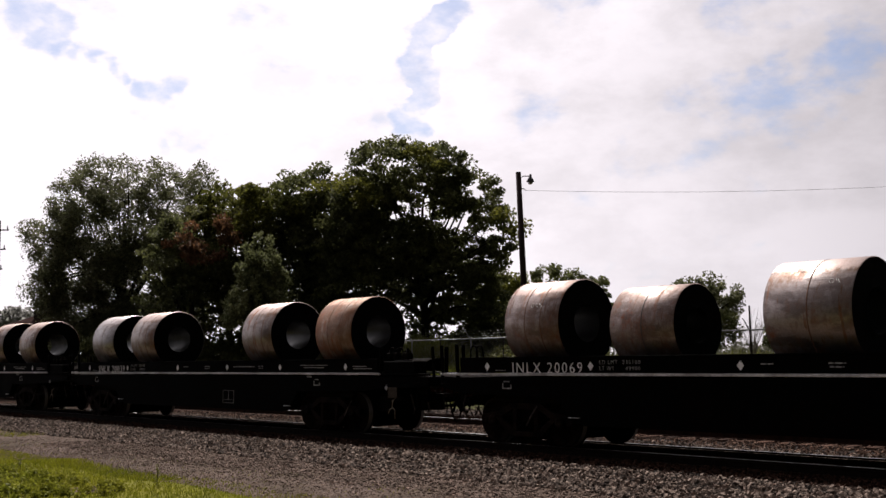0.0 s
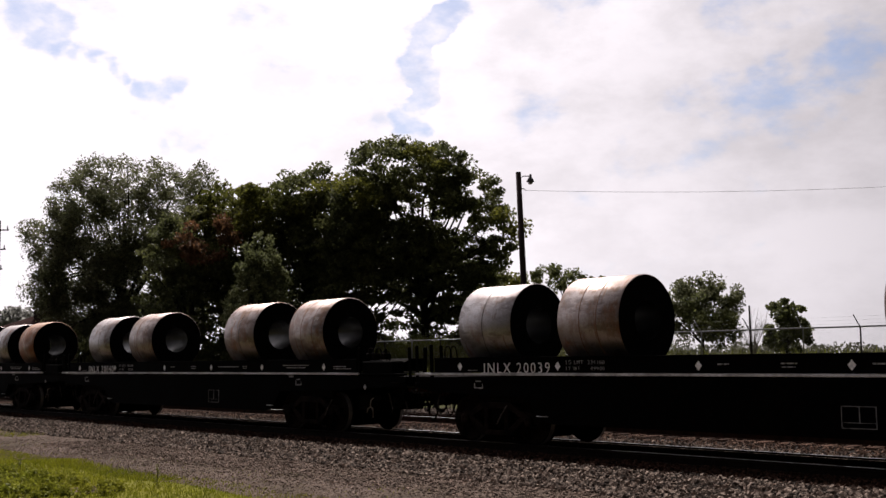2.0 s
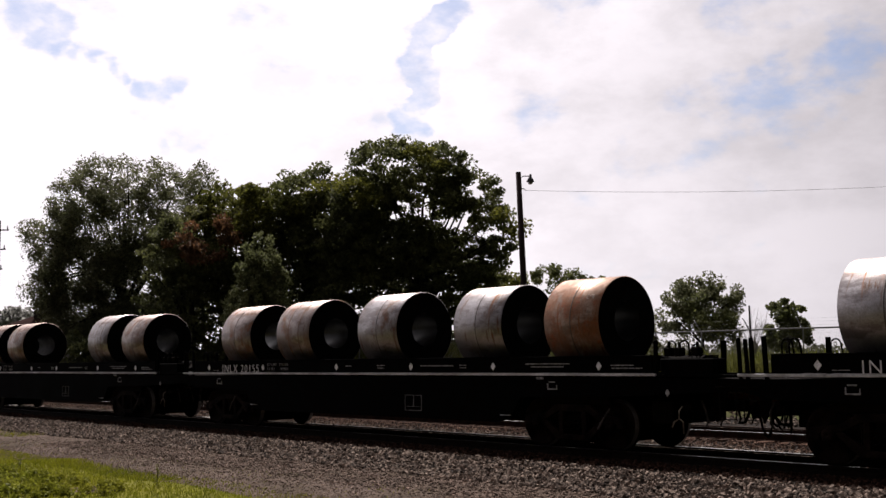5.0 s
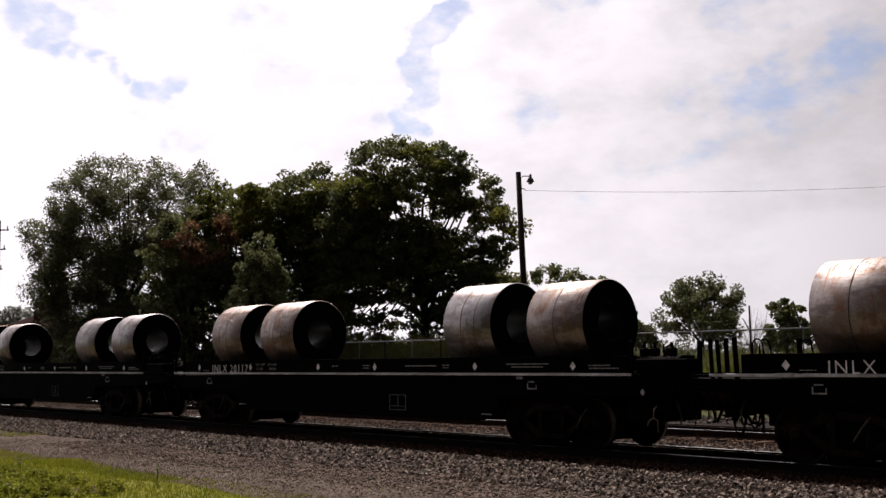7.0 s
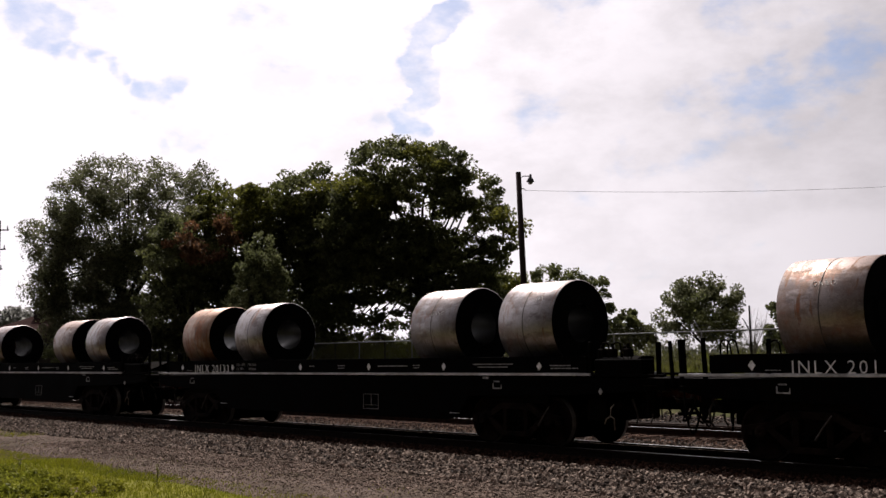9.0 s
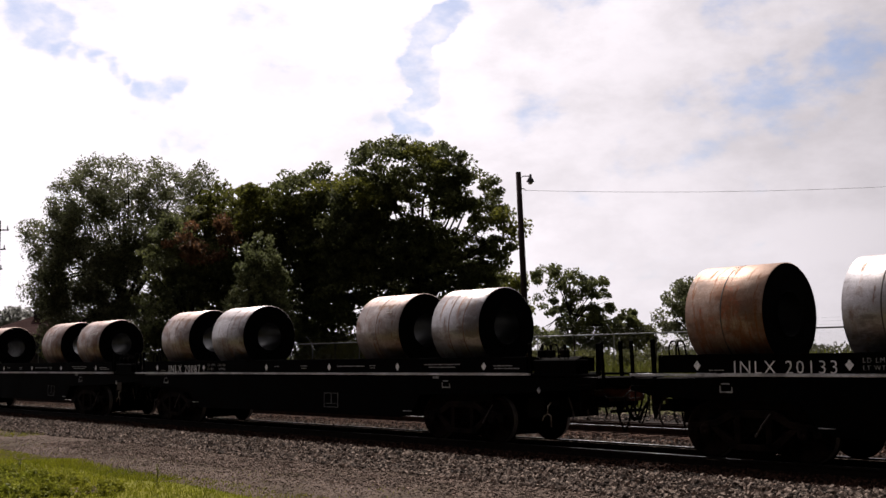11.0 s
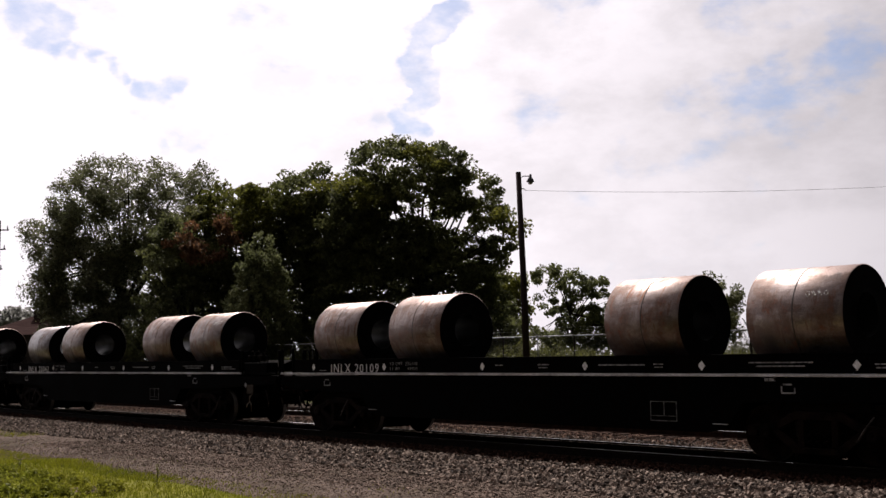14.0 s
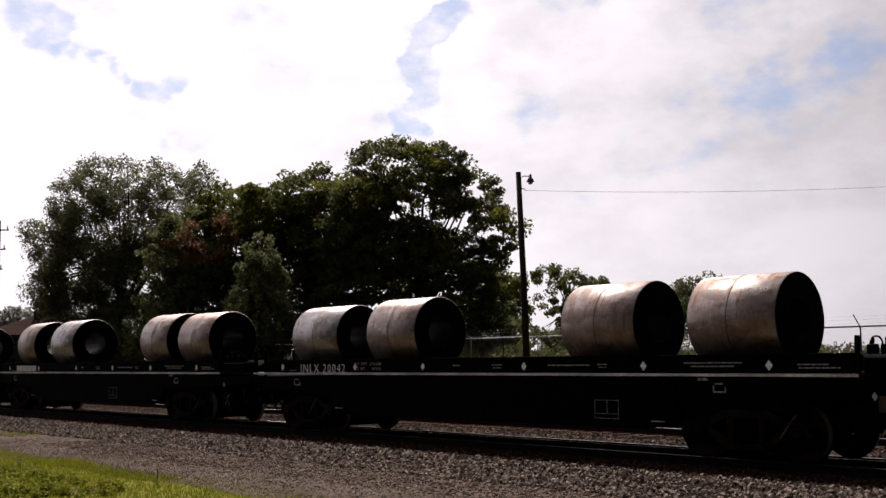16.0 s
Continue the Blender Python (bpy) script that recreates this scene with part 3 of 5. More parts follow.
def build_car():
    """A six-dozen-ton coil car; its own x runs from the first diamond, y from the track centre, z from the rail tops."""
    car = new("coil_car")
    B_END, A_END = -1.50, 17.80
    for side in (-1, 1):
        y_out, y_in = side * 1.074, side * 1.024
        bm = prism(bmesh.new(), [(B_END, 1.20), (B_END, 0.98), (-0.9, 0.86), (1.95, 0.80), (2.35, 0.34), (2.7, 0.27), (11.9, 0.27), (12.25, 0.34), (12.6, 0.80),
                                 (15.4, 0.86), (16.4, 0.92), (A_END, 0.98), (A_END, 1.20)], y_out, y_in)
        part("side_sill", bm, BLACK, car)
        bm = box(bmesh.new(), B_END, side * 1.004, 1.238, 16.05, side * 1.096, 1.288, 0.006)
        part("stripe_rail", bm, STRIPE, car, "scuffed white-painted edge rail")
        bm = box(bmesh.new(), 16.09, side * 1.004, 1.222, A_END, side * 1.086, 1.275, 0.006)
        part("end_ledge", bm, BLACK, car)
        bm = box(bmesh.new(), -0.85, side * 1.014, 1.30, 15.95, side * 1.076, 1.60, 0.0)
        box(bm, -0.85, side * 0.930, 1.602, 15.95, side * 1.089, 1.622, 0.004)
        part("trough_side", bm, BLACK, car)
        bm = prism(bmesh.new(), [(-0.8, 0.0), (15.9, 0.0), (15.9, 0.02), (-0.8, 0.02)], 0, 0.75)
        for v in bm.verts:
            w = v.co.y
            v.co = (v.co.x, side * w, 1.333 + w * 0.364 + v.co.z)
        part("cradle_plate", bm, BLACK_IRON, car)
        bm = box(bmesh.new(), -0.8, side * 0.75, 1.585, 15.9, side * 0.928, 1.605)
        part("trough_shelf", bm, BLACK_IRON, car)
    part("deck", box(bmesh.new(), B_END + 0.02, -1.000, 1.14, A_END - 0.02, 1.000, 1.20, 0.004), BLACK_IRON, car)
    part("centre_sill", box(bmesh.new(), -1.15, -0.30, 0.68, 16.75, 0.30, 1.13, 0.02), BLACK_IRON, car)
    # Three solid boxes added to close the bright gaps under the car.
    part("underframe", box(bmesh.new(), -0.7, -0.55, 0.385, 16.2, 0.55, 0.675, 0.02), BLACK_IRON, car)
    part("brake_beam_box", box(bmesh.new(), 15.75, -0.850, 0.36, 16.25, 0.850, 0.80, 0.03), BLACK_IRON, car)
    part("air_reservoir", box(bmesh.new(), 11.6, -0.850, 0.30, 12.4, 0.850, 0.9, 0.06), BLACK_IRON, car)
    for x, s in ((B_END, -1), (A_END, 1)):
        part("end_sill", box(bmesh.new(), x, -1.005, 1.02, x + s * 0.05, 1.005, 1.20, 0.01), BLACK, car)
        # coupler with knuckle and hose
        bm = box(bmesh.new(), x - s * (1.05 if s > 0 else 0.32), -0.11, 0.81, x + s * 0.10, 0.11, 0.97, 0.02)
        box(bm, x + s * 0.07, -0.20, 0.74, x + s * 0.23, 0.16, 1.02, 0.04)
        part("coupler", bm, COUPLER, car, "rust-red coupler with a heavy knuckle")
        bm = box(bmesh.new(), x - s * 0.30, -0.34, 0.72, x - s * 0.22, 0.34, 0.80, 0.01)
        part("coupler_carrier", bm, RUST_IRON, car)
        bm = tube(bmesh.new(), [(x + s * 0.1, -0.40, 0.78), (x + s * 0.22, -0.42, 0.60), (x + s * 0.34, -0.38, 0.42), (x + s * 0.48, -0.30, 0.40)], 0.028)
        part("air_hose", bm, BLACK_IRON, car)
        bm = tube(bmesh.new(), [(x + s * 0.10, -0.980, 0.90), (x + s * 0.16, -0.950, 0.82), (x + s * 0.18, -0.5, 0.82), (x + s * 0.30, -0.22, 1.04)], 0.010, 6)
        part("uncoupling_lever", bm, DUSTY_IRON, car)
        for side in (-1, 1):
            # corner stirrup under the sill
            xs = x - s * 0.25
            bm = tube(bmesh.new(), [(xs - 0.16, side * 1.055, 0.98), (xs - 0.16, side * 1.055, 0.50), (xs + 0.16, side * 1.055, 0.50), (xs + 0.16, side * 1.055, 0.98)], 0.014, 6)
            part("stirrup", bm, BLACK_IRON, car)
            bm = tube(bmesh.new(), [(xs - 0.2, side * 1.070, 1.06), (xs - 0.2, side * 1.120, 1.06), (xs + 0.2, side * 1.120, 1.06), (xs + 0.2, side * 1.070, 1.06)], 0.010, 6)
            part("grab_iron", bm, BLACK_IRON, car)
    for x0, x1, s in ((-1.00, -0.62, -1), (16.32, 16.78, 1)):
        part("draft_gear_box", box(box(bmesh.new(), x0, -0.62, 0.58, x1, 0.62, 0.79, 0.03), x0 + 0.1, -0.900, 0.62, x1 - 0.1, 0.900, 0.74, 0.02), BLACK_IRON, car)
        xm = x1 if s > 0 else x0
        for y in (-0.75, -0.30, 0.28, 0.72):
            bm = tube(bmesh.new(), [(xm + s * 0.02, y, 0.80), (xm + s * 0.10, y, 0.62), (xm + s * 0.12, y + 0.04, 0.44), (xm + s * 0.06, y + 0.06, 0.34)], 0.020, 6)
            part("hanging_rod", bm, DUSTY_IRON if y < 0 else BLACK_IRON, car)
        bm = box(bmesh.new(), xm + s * 0.02, -0.930, 0.955, xm + s * 0.14, 0.930, 0.985, 0.006)
        part("crossover_step", bm, DUSTY_IRON, car, "dusty worn metal step at the car's end")
    for x, y, z, h in ((17.0, 0.72, 0.60, 0.09), (17.45, 0.60, 0.62, 0.10), (17.66, 0.45, 0.50, 0.06), (-1.22, 0.70, 0.58, 0.09), (-1.38, 0.55, 0.62, 0.08)):
        part("brake_beam", box(bmesh.new(), x - 0.05, -y, z, x + 0.05, y, z + h, 0.012), BLACK_IRON, car)
    for x, y, w in ((17.1, -0.58, 0.18), (17.1, 0.58, 0.18), (-1.25, -0.60, 0.12), (-1.25, 0.60, 0.12)):
        bm = prism(bmesh.new(), [(x - w, 1.14), (x + w, 1.14), (x + w * 0.4, 0.60), (x - w * 0.5, 0.42), (x - w, 0.60)], y - 0.02, y + 0.02)
        part("platform_bracket", bm, BLACK_IRON, car)
    for x, y, r, low in ((17.7, -0.34, 0.022, 0.16), (17.6, 0.30, 0.018, 0.26), (17.75, -0.10, 0.020, 0.34), (-1.42, 0.34, 0.020, 0.20)):
        d = 0.20 if x > 0 else -0.14
        pts = [(x + d * (k / 8 - 0.2), y + 0.04 * k, 0.80 - (0.80 - low) * math.sin(math.pi * k / 8)) for k in range(9)]
        part("brake_hose", tube(bmesh.new(), pts, r, 6), BLACK_IRON, car)
    for x0, x1 in ((16.78, 17.5), (-1.30, -1.02)):
        part("draft_pocket", box(bmesh.new(), x0, -0.30, 0.60, x1, 0.30, 0.80, 0.03), BLACK_IRON, car)
    for x0, x1 in ((16.92, 17.46), (-1.92, -1.36)):
        part("end_step", box(bmesh.new(), x0, -0.54, 0.930, x1, -0.42, 0.962, 0.006), DUSTY_IRON, car, "dusty worn lengthwise step")
    # forked brake lever hanging by the last wheel
    y = FLANK - 0.02
    bm = tube(bmesh.new(), [(16.57, y + 0.1, 0.70), (16.57, y, 0.63), (16.56, y, 0.48), (16.46, y, 0.43), (16.41, y, 0.33)], 0.013, 6)
    tube(bm, [(16.56, y, 0.48), (16.65, y, 0.44), (16.66, y, 0.22)], 0.013, 6)
    part("brake_lever", bm, PALE_IRON, car, "pale dusty forked lever")
    # corner posts
    for x, y, h, lean, w in ((-0.97, -1.050, 1.92, -0.05, 0.042), (17.95, -1.050, 1.88, -0.06, 0.034), (16.12, 1.000, 1.90, 0.02, 0.055), (16.75, 1.000, 1.94, -0.03, 0.045),
                             (-1.47, -1.050, 1.90, -0.04, 0.034), (-0.95, 1.000, 1.92, 0.02, 0.045), (16.02, -1.030, 1.90, 0.02, 0.04)):
        bm = box(bmesh.new(), x - w, y - 0.03, 1.10, x + w, y + 0.03, h, 0.012, Euler((0, lean, 0)).to_matrix().to_4x4())
        part("stake_post", bm, BLACK, car)
    # A-end gear: housing, brake wheel, hoops
    part("end_housing", box(bmesh.new(), 16.10, -1.025, 1.205, 17.27, -0.650, 1.56, 0.02), BLACK, car)
    bm = tube(bmesh.new(), [(16.72 + 0.0, -0.770 + 0.15 * math.cos(a), 1.66 + 0.15 * math.sin(a)) for a in np.linspace(0, 2 * math.pi, 17)], 0.016, 6)
    for a in (0.3, 1.9, 3.4, 5.0):
        tube(bm, [(16.72, -0.770, 1.66), (16.72, -0.770 + 0.15 * math.cos(a), 1.66 + 0.15 * math.sin(a))], 0.010, 5)
    part("brake_wheel", bm, BLACK_IRON, car)
    for x, y in ((16.25, -0.850), (16.52, -0.830)):
        bm = tube(bmesh.new(), [(x - 0.1, y, 1.59)] + [(x - 0.1 * math.cos(a), y, 1.77 + 0.11 * math.sin(a)) for a in np.linspace(0, math.pi, 9)] + [(x + 0.1, y, 1.59)], 0.016, 6)
        part("tie_down_hoop", bm, BLACK_IRON, car)
    for x, y in ((16.40, -0.810), (16.18, -0.830), (16.80, -0.830)):
        part("ratchet_winch", box(box(bmesh.new(), x - 0.07, y - 0.09, 1.60, x + 0.07, y + 0.09, 1.76, 0.02), x - 0.02, y - 0.03, 1.76, x + 0.02, y + 0.03, 1.86, 0.008), BLACK_IRON, car)
    for x, y in ((-0.70, -0.800), (-0.62, -0.700), (-0.66, 0.750)):
        bm = tube(bmesh.new(), [(x - 0.1, y, 1.60)] + [(x - 0.1 * math.cos(a), y, 1.76 + 0.12 * math.sin(a)) for a in np.linspace(0, math.pi, 9)] + [(x + 0.13, y, 1.60)], 0.016, 6)
        part("tie_down_hoop", bm, BLACK_IRON, car)
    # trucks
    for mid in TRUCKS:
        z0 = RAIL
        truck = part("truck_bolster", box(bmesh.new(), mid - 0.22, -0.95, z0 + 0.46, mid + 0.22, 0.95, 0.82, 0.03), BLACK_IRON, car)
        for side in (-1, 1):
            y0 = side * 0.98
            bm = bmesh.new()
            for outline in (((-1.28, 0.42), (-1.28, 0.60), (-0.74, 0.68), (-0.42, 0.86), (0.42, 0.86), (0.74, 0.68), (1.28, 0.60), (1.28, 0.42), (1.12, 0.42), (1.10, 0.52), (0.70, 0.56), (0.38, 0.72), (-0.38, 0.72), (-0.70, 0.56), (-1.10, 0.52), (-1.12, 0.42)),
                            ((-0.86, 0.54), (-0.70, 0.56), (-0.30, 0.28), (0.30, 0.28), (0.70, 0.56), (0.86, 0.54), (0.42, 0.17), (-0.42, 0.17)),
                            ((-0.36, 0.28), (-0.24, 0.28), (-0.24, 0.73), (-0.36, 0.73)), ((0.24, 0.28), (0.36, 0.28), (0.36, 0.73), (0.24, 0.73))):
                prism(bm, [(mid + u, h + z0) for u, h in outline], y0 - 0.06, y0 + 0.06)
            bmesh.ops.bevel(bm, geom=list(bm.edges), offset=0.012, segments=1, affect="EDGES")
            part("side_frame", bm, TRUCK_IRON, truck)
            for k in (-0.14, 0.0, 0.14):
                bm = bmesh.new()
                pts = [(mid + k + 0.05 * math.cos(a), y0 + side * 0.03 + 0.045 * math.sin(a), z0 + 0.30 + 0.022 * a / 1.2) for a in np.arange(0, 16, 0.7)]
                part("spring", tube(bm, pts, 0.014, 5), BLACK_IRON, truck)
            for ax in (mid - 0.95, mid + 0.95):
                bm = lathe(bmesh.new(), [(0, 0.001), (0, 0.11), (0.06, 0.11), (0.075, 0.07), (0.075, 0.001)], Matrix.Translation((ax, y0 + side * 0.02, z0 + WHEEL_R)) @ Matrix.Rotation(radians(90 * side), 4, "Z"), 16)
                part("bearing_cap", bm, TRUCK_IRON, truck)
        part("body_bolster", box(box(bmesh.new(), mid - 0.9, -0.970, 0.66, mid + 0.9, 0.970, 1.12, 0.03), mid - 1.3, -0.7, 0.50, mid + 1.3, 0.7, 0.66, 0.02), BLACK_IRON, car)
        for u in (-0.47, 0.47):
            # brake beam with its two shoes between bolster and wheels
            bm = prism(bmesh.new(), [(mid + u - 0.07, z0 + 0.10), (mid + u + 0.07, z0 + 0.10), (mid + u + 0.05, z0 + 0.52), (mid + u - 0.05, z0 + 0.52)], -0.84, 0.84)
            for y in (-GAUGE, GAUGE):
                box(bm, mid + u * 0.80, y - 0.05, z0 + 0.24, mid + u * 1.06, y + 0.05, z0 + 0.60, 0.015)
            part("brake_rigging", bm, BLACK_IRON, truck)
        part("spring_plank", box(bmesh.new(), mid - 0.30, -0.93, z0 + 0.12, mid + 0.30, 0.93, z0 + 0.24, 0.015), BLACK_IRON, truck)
        bm = tube(bmesh.new(), [(mid - 0.62, -0.88, z0 + 0.40), (mid + 0.62, -0.88, z0 + 0.55)], 0.022, 6)
        part("brake_rod", bm, BLACK_IRON, truck)
        u = 0.68 if mid > 5 else 0.06
        bm = tube(bmesh.new(), [(mid + u, -1.06, 0.22), (mid + u + 0.14, -1.065, 0.42), (mid + u + 0.30, -1.06, 0.62)], [0.020, 0.017, 0.014], 6)
        part("diagonal_rod", bm, DUSTY_IRON, truck, "dusty diagonal rod")
    for ax in AXLES:
        bm = bmesh.new()
        for side in (-1, 1):
            m = Matrix.Translation((0, side * GAUGE, 0)) @ Matrix.Rotation(radians(90 * side), 4, "Z")
            lathe(bm, [(0.070, 0.10), (0.075, 0.16), (0.010, 0.20), (0.005, 0.39), (0.065, 0.43), (0.068, 0.486), (-0.045, WHEEL_R), (-0.055, 0.520), (-0.075, 0.520), (-0.075, 0.43), (-0.040, 0.39), (-0.030, 0.20), (-0.075, 0.16), (-0.075, 0.10)], m, 36, True, (0, 0, 0, 0, 0, 1, 0, 0, 0, 0, 0, 0, 0, 0))
        tube(bm, [(0, -0.97, 0), (0, 0.97, 0)], 0.085, 12)
        w = part("wheelset", bm, (TRUCK_IRON, TREAD), car, "grimy steel wheels on one axle")
        w.location = (ax, 0, RAIL + WHEEL_R)
    # reflectors and stencils on both flanks
    y0, y1 = FLANK + 0.015, FLANK + 0.028
    rows = ((6.62, 6.85, 1.44, 0.035), (7.85, 8.15, 1.45, 0.03), (7.87, 8.12, 1.39, 0.03), (9.45, 10.55, 1.435, 0.035), (10.75, 10.98, 1.45, 0.025), (10.77, 10.96, 1.395, 0.025),
            (12.75, 13.95, 1.465, 0.03), (12.90, 13.80, 1.405, 0.03), (15.0, 15.55, 1.43, 0.03), (15.02, 15.75, 1.375, 0.03), (0.25, 0.55, 1.34, 0.02), (13.05, 13.25, 1.165, 0.05), (6.9, 7.3, 1.26, 0.0))
    for x0, x1, z, h in rows:
        if h:
            bm = bmesh.new()
            x, g = x0, random.Random(int(x0 * 100))
            while x < x1:
                w = g.uniform(0.05, 0.14)
                box(bm, x, FLANK + 0.010, z, min(x + w, x1), FLANK + 0.020, z + h * (0.7 if z > 1.3 else 1.0))
                x += w + 0.022
            tagged(part("stencil_line", bm, FAINT, car), kind="stuff")
    for x in (0.45, 13.35):
        bm = bmesh.new()
        box(bm, x + 0.04, y0, 1.10, x + 0.20, y1, 1.125)
        box(bm, x, y0, 0.98, x + 0.02, y1, 1.08)
        box(bm, x, y0, 0.96, x + 0.26, y1, 0.985)
        box(bm, x + 0.24, y0, 0.98, x + 0.26, y1, 1.06)
        part("stencil_mark", bm, FAINT, car)
    for x in (2.30, 12.02):
        part("grip_handle", tube(bmesh.new(), [(x, -1.070, 0.42), (x, -1.110, 0.42), (x + 0.28, -1.110, 0.42), (x + 0.28, -1.070, 0.42)], 0.010, 6), GALV, car)
    return car


# first diamond along the train, number, load: (back end, front end, radius, steel, rusted strap)
CARS = []


def coil_load(x, number, *coils):
    CARS.append((x, number, coils))


coil_load(58.18, "20069", (0.38, 1.90, 0.885, "brown", 1), (3.14, 4.65, 0.768, "brown", 0), (6.60, 8.21, 0.885, "tan", 1))
coil_load(38.46, "20039", (-0.21, 1.39, 0.88, "grey", 0), (2.74, 4.32, 0.89, "tan", 1), (9.61, 11.10, 0.89, "tan", 1), (13.18, 14.69, 0.88, "rust", 1))
coil_load(18.78, "20040", (0.29, 1.90, 0.87, "grey", 0), (3.40, 4.96, 0.88, "tan", 1), (9.49, 11.04, 0.905, "tan", 0), (12.79, 14.32, 0.89, "tan", 1))
coil_load(-0.50, "20155", (0.36, 1.91, 0.87, "tan", 0), (3.26, 4.77, 0.88, "tan", 1), (6.88, 8.38, 0.885, "grey", 0), (10.38, 11.88, 0.875, "grey", 0), (13.14, 14.58, 0.885, "rust", 0))
coil_load(-19.77, "20117", (0.42, 1.97, 0.89, "tan", 0), (3.03, 4.60, 0.885, "tan", 1), (10.63, 12.14, 0.905, "grey", 1), (13.19, 14.72, 0.87, "tan", 0))
coil_load(-39.40, "20133", (-0.33, 1.25, 0.89, "rust", 0), (2.70, 4.12, 0.89, "grey", 0), (10.46, 12.01, 0.88, "grey", 0), (13.38, 14.92, 0.885, "grey", 0))
coil_load(-59.54, "20087", (-0.10, 1.62, 0.87, "tan", 1), (3.00, 4.72, 0.87, "grey", 0), (9.98, 11.62, 0.87, "tan", 1), (12.81, 14.36, 0.87, "grey", 1))
coil_load(-78.68, "20109", (-0.32, 1.51, 0.82, "brown", 0), (2.79, 4.62, 0.84, "brown", 0), (9.44, 11.18, 0.84, "brown", 0), (12.60, 14.39, 0.83, "brown", 0))
coil_load(-98.23, "20042", (-0.03, 1.94, 0.79, "grey", 0), (3.23, 5.03, 0.82, "tan", 0), (9.62, 11.45, 0.82, "brown", 0), (12.68, 14.48, 0.81, "tan", 0))
coil_load(-117.60, "", (0.26, 1.89, 0.875, "tan", 0), (3.48, 5.40, 0.87, "grey", 0), (10.66, 12.44, 0.85, "tan", 0), (13.15, 15.00, 0.83, "tan", 0))
coil_load(-136.9, "", (9.8, 11.6, 0.86, "grey", 0), (12.7, 14.5, 0.86, "tan", 0))
WORDS = {"grey": "grey rolled steel coil with faint sheen", "tan": "grey steel coil with tan rust stains",
         "rust": "orange-brown rusted steel coil", "brown": "dull brown-grey rolled steel coil"}


def build_coil(length, radius, kind, rusty):
    """A tight roll of sheet steel, its axis along x, with an open eye and one strap round its girth."""
    coil = new("steel_coil")
    h, r, eye = length / 2, radius, radius * 0.44
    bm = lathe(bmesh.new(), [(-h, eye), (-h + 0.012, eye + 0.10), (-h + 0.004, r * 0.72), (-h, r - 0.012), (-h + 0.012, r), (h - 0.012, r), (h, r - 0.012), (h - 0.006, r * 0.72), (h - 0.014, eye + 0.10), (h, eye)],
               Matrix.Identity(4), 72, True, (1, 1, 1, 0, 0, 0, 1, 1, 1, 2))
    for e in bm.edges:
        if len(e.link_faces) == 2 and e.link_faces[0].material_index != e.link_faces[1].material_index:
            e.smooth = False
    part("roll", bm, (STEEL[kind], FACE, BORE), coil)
    for k in ((-0.02,) if not rusty or length > 1.6 else (-0.14, 0.16)):
        x = k * length + random.uniform(-0.05, 0.05)
        bm = lathe(bmesh.new(), [(x - 0.011, r - 0.004), (x - 0.011, r + 0.003), (x + 0.011, r + 0.003), (x + 0.011, r - 0.004)], Matrix.Identity(4), 72)
        part("strap", bm, STRAP_RUST if rusty else STRAP, coil)
    if random.random() < 0.45:
        bm = bmesh.new()
        x, a0 = random.uniform(-0.1, 0.3) * length, random.uniform(0.9, 1.4)
        for k in range(random.randint(2, 4)):
            pts = []
            for i in range(7):
                u, w = x + 0.11 * k + 0.04 * math.cos(i * 1.05 + k), a0 + 0.055 * math.sin(i * 1.05 + 2 * k)
                pts.append((u, -(r + 0.001) * math.sin(w), (r + 0.001) * math.cos(w)))
            tube(bm, pts, 0.0045, 4)
        tagged(part("chalk_scrawl", bm, CHALK, coil, "thin white chalk scrawl"), kind="stuff")
    return tagged(coil, WORDS[kind] + " on a car", "steel coil", "steel coils on the train")


MOVERS, WHEELS = [], []


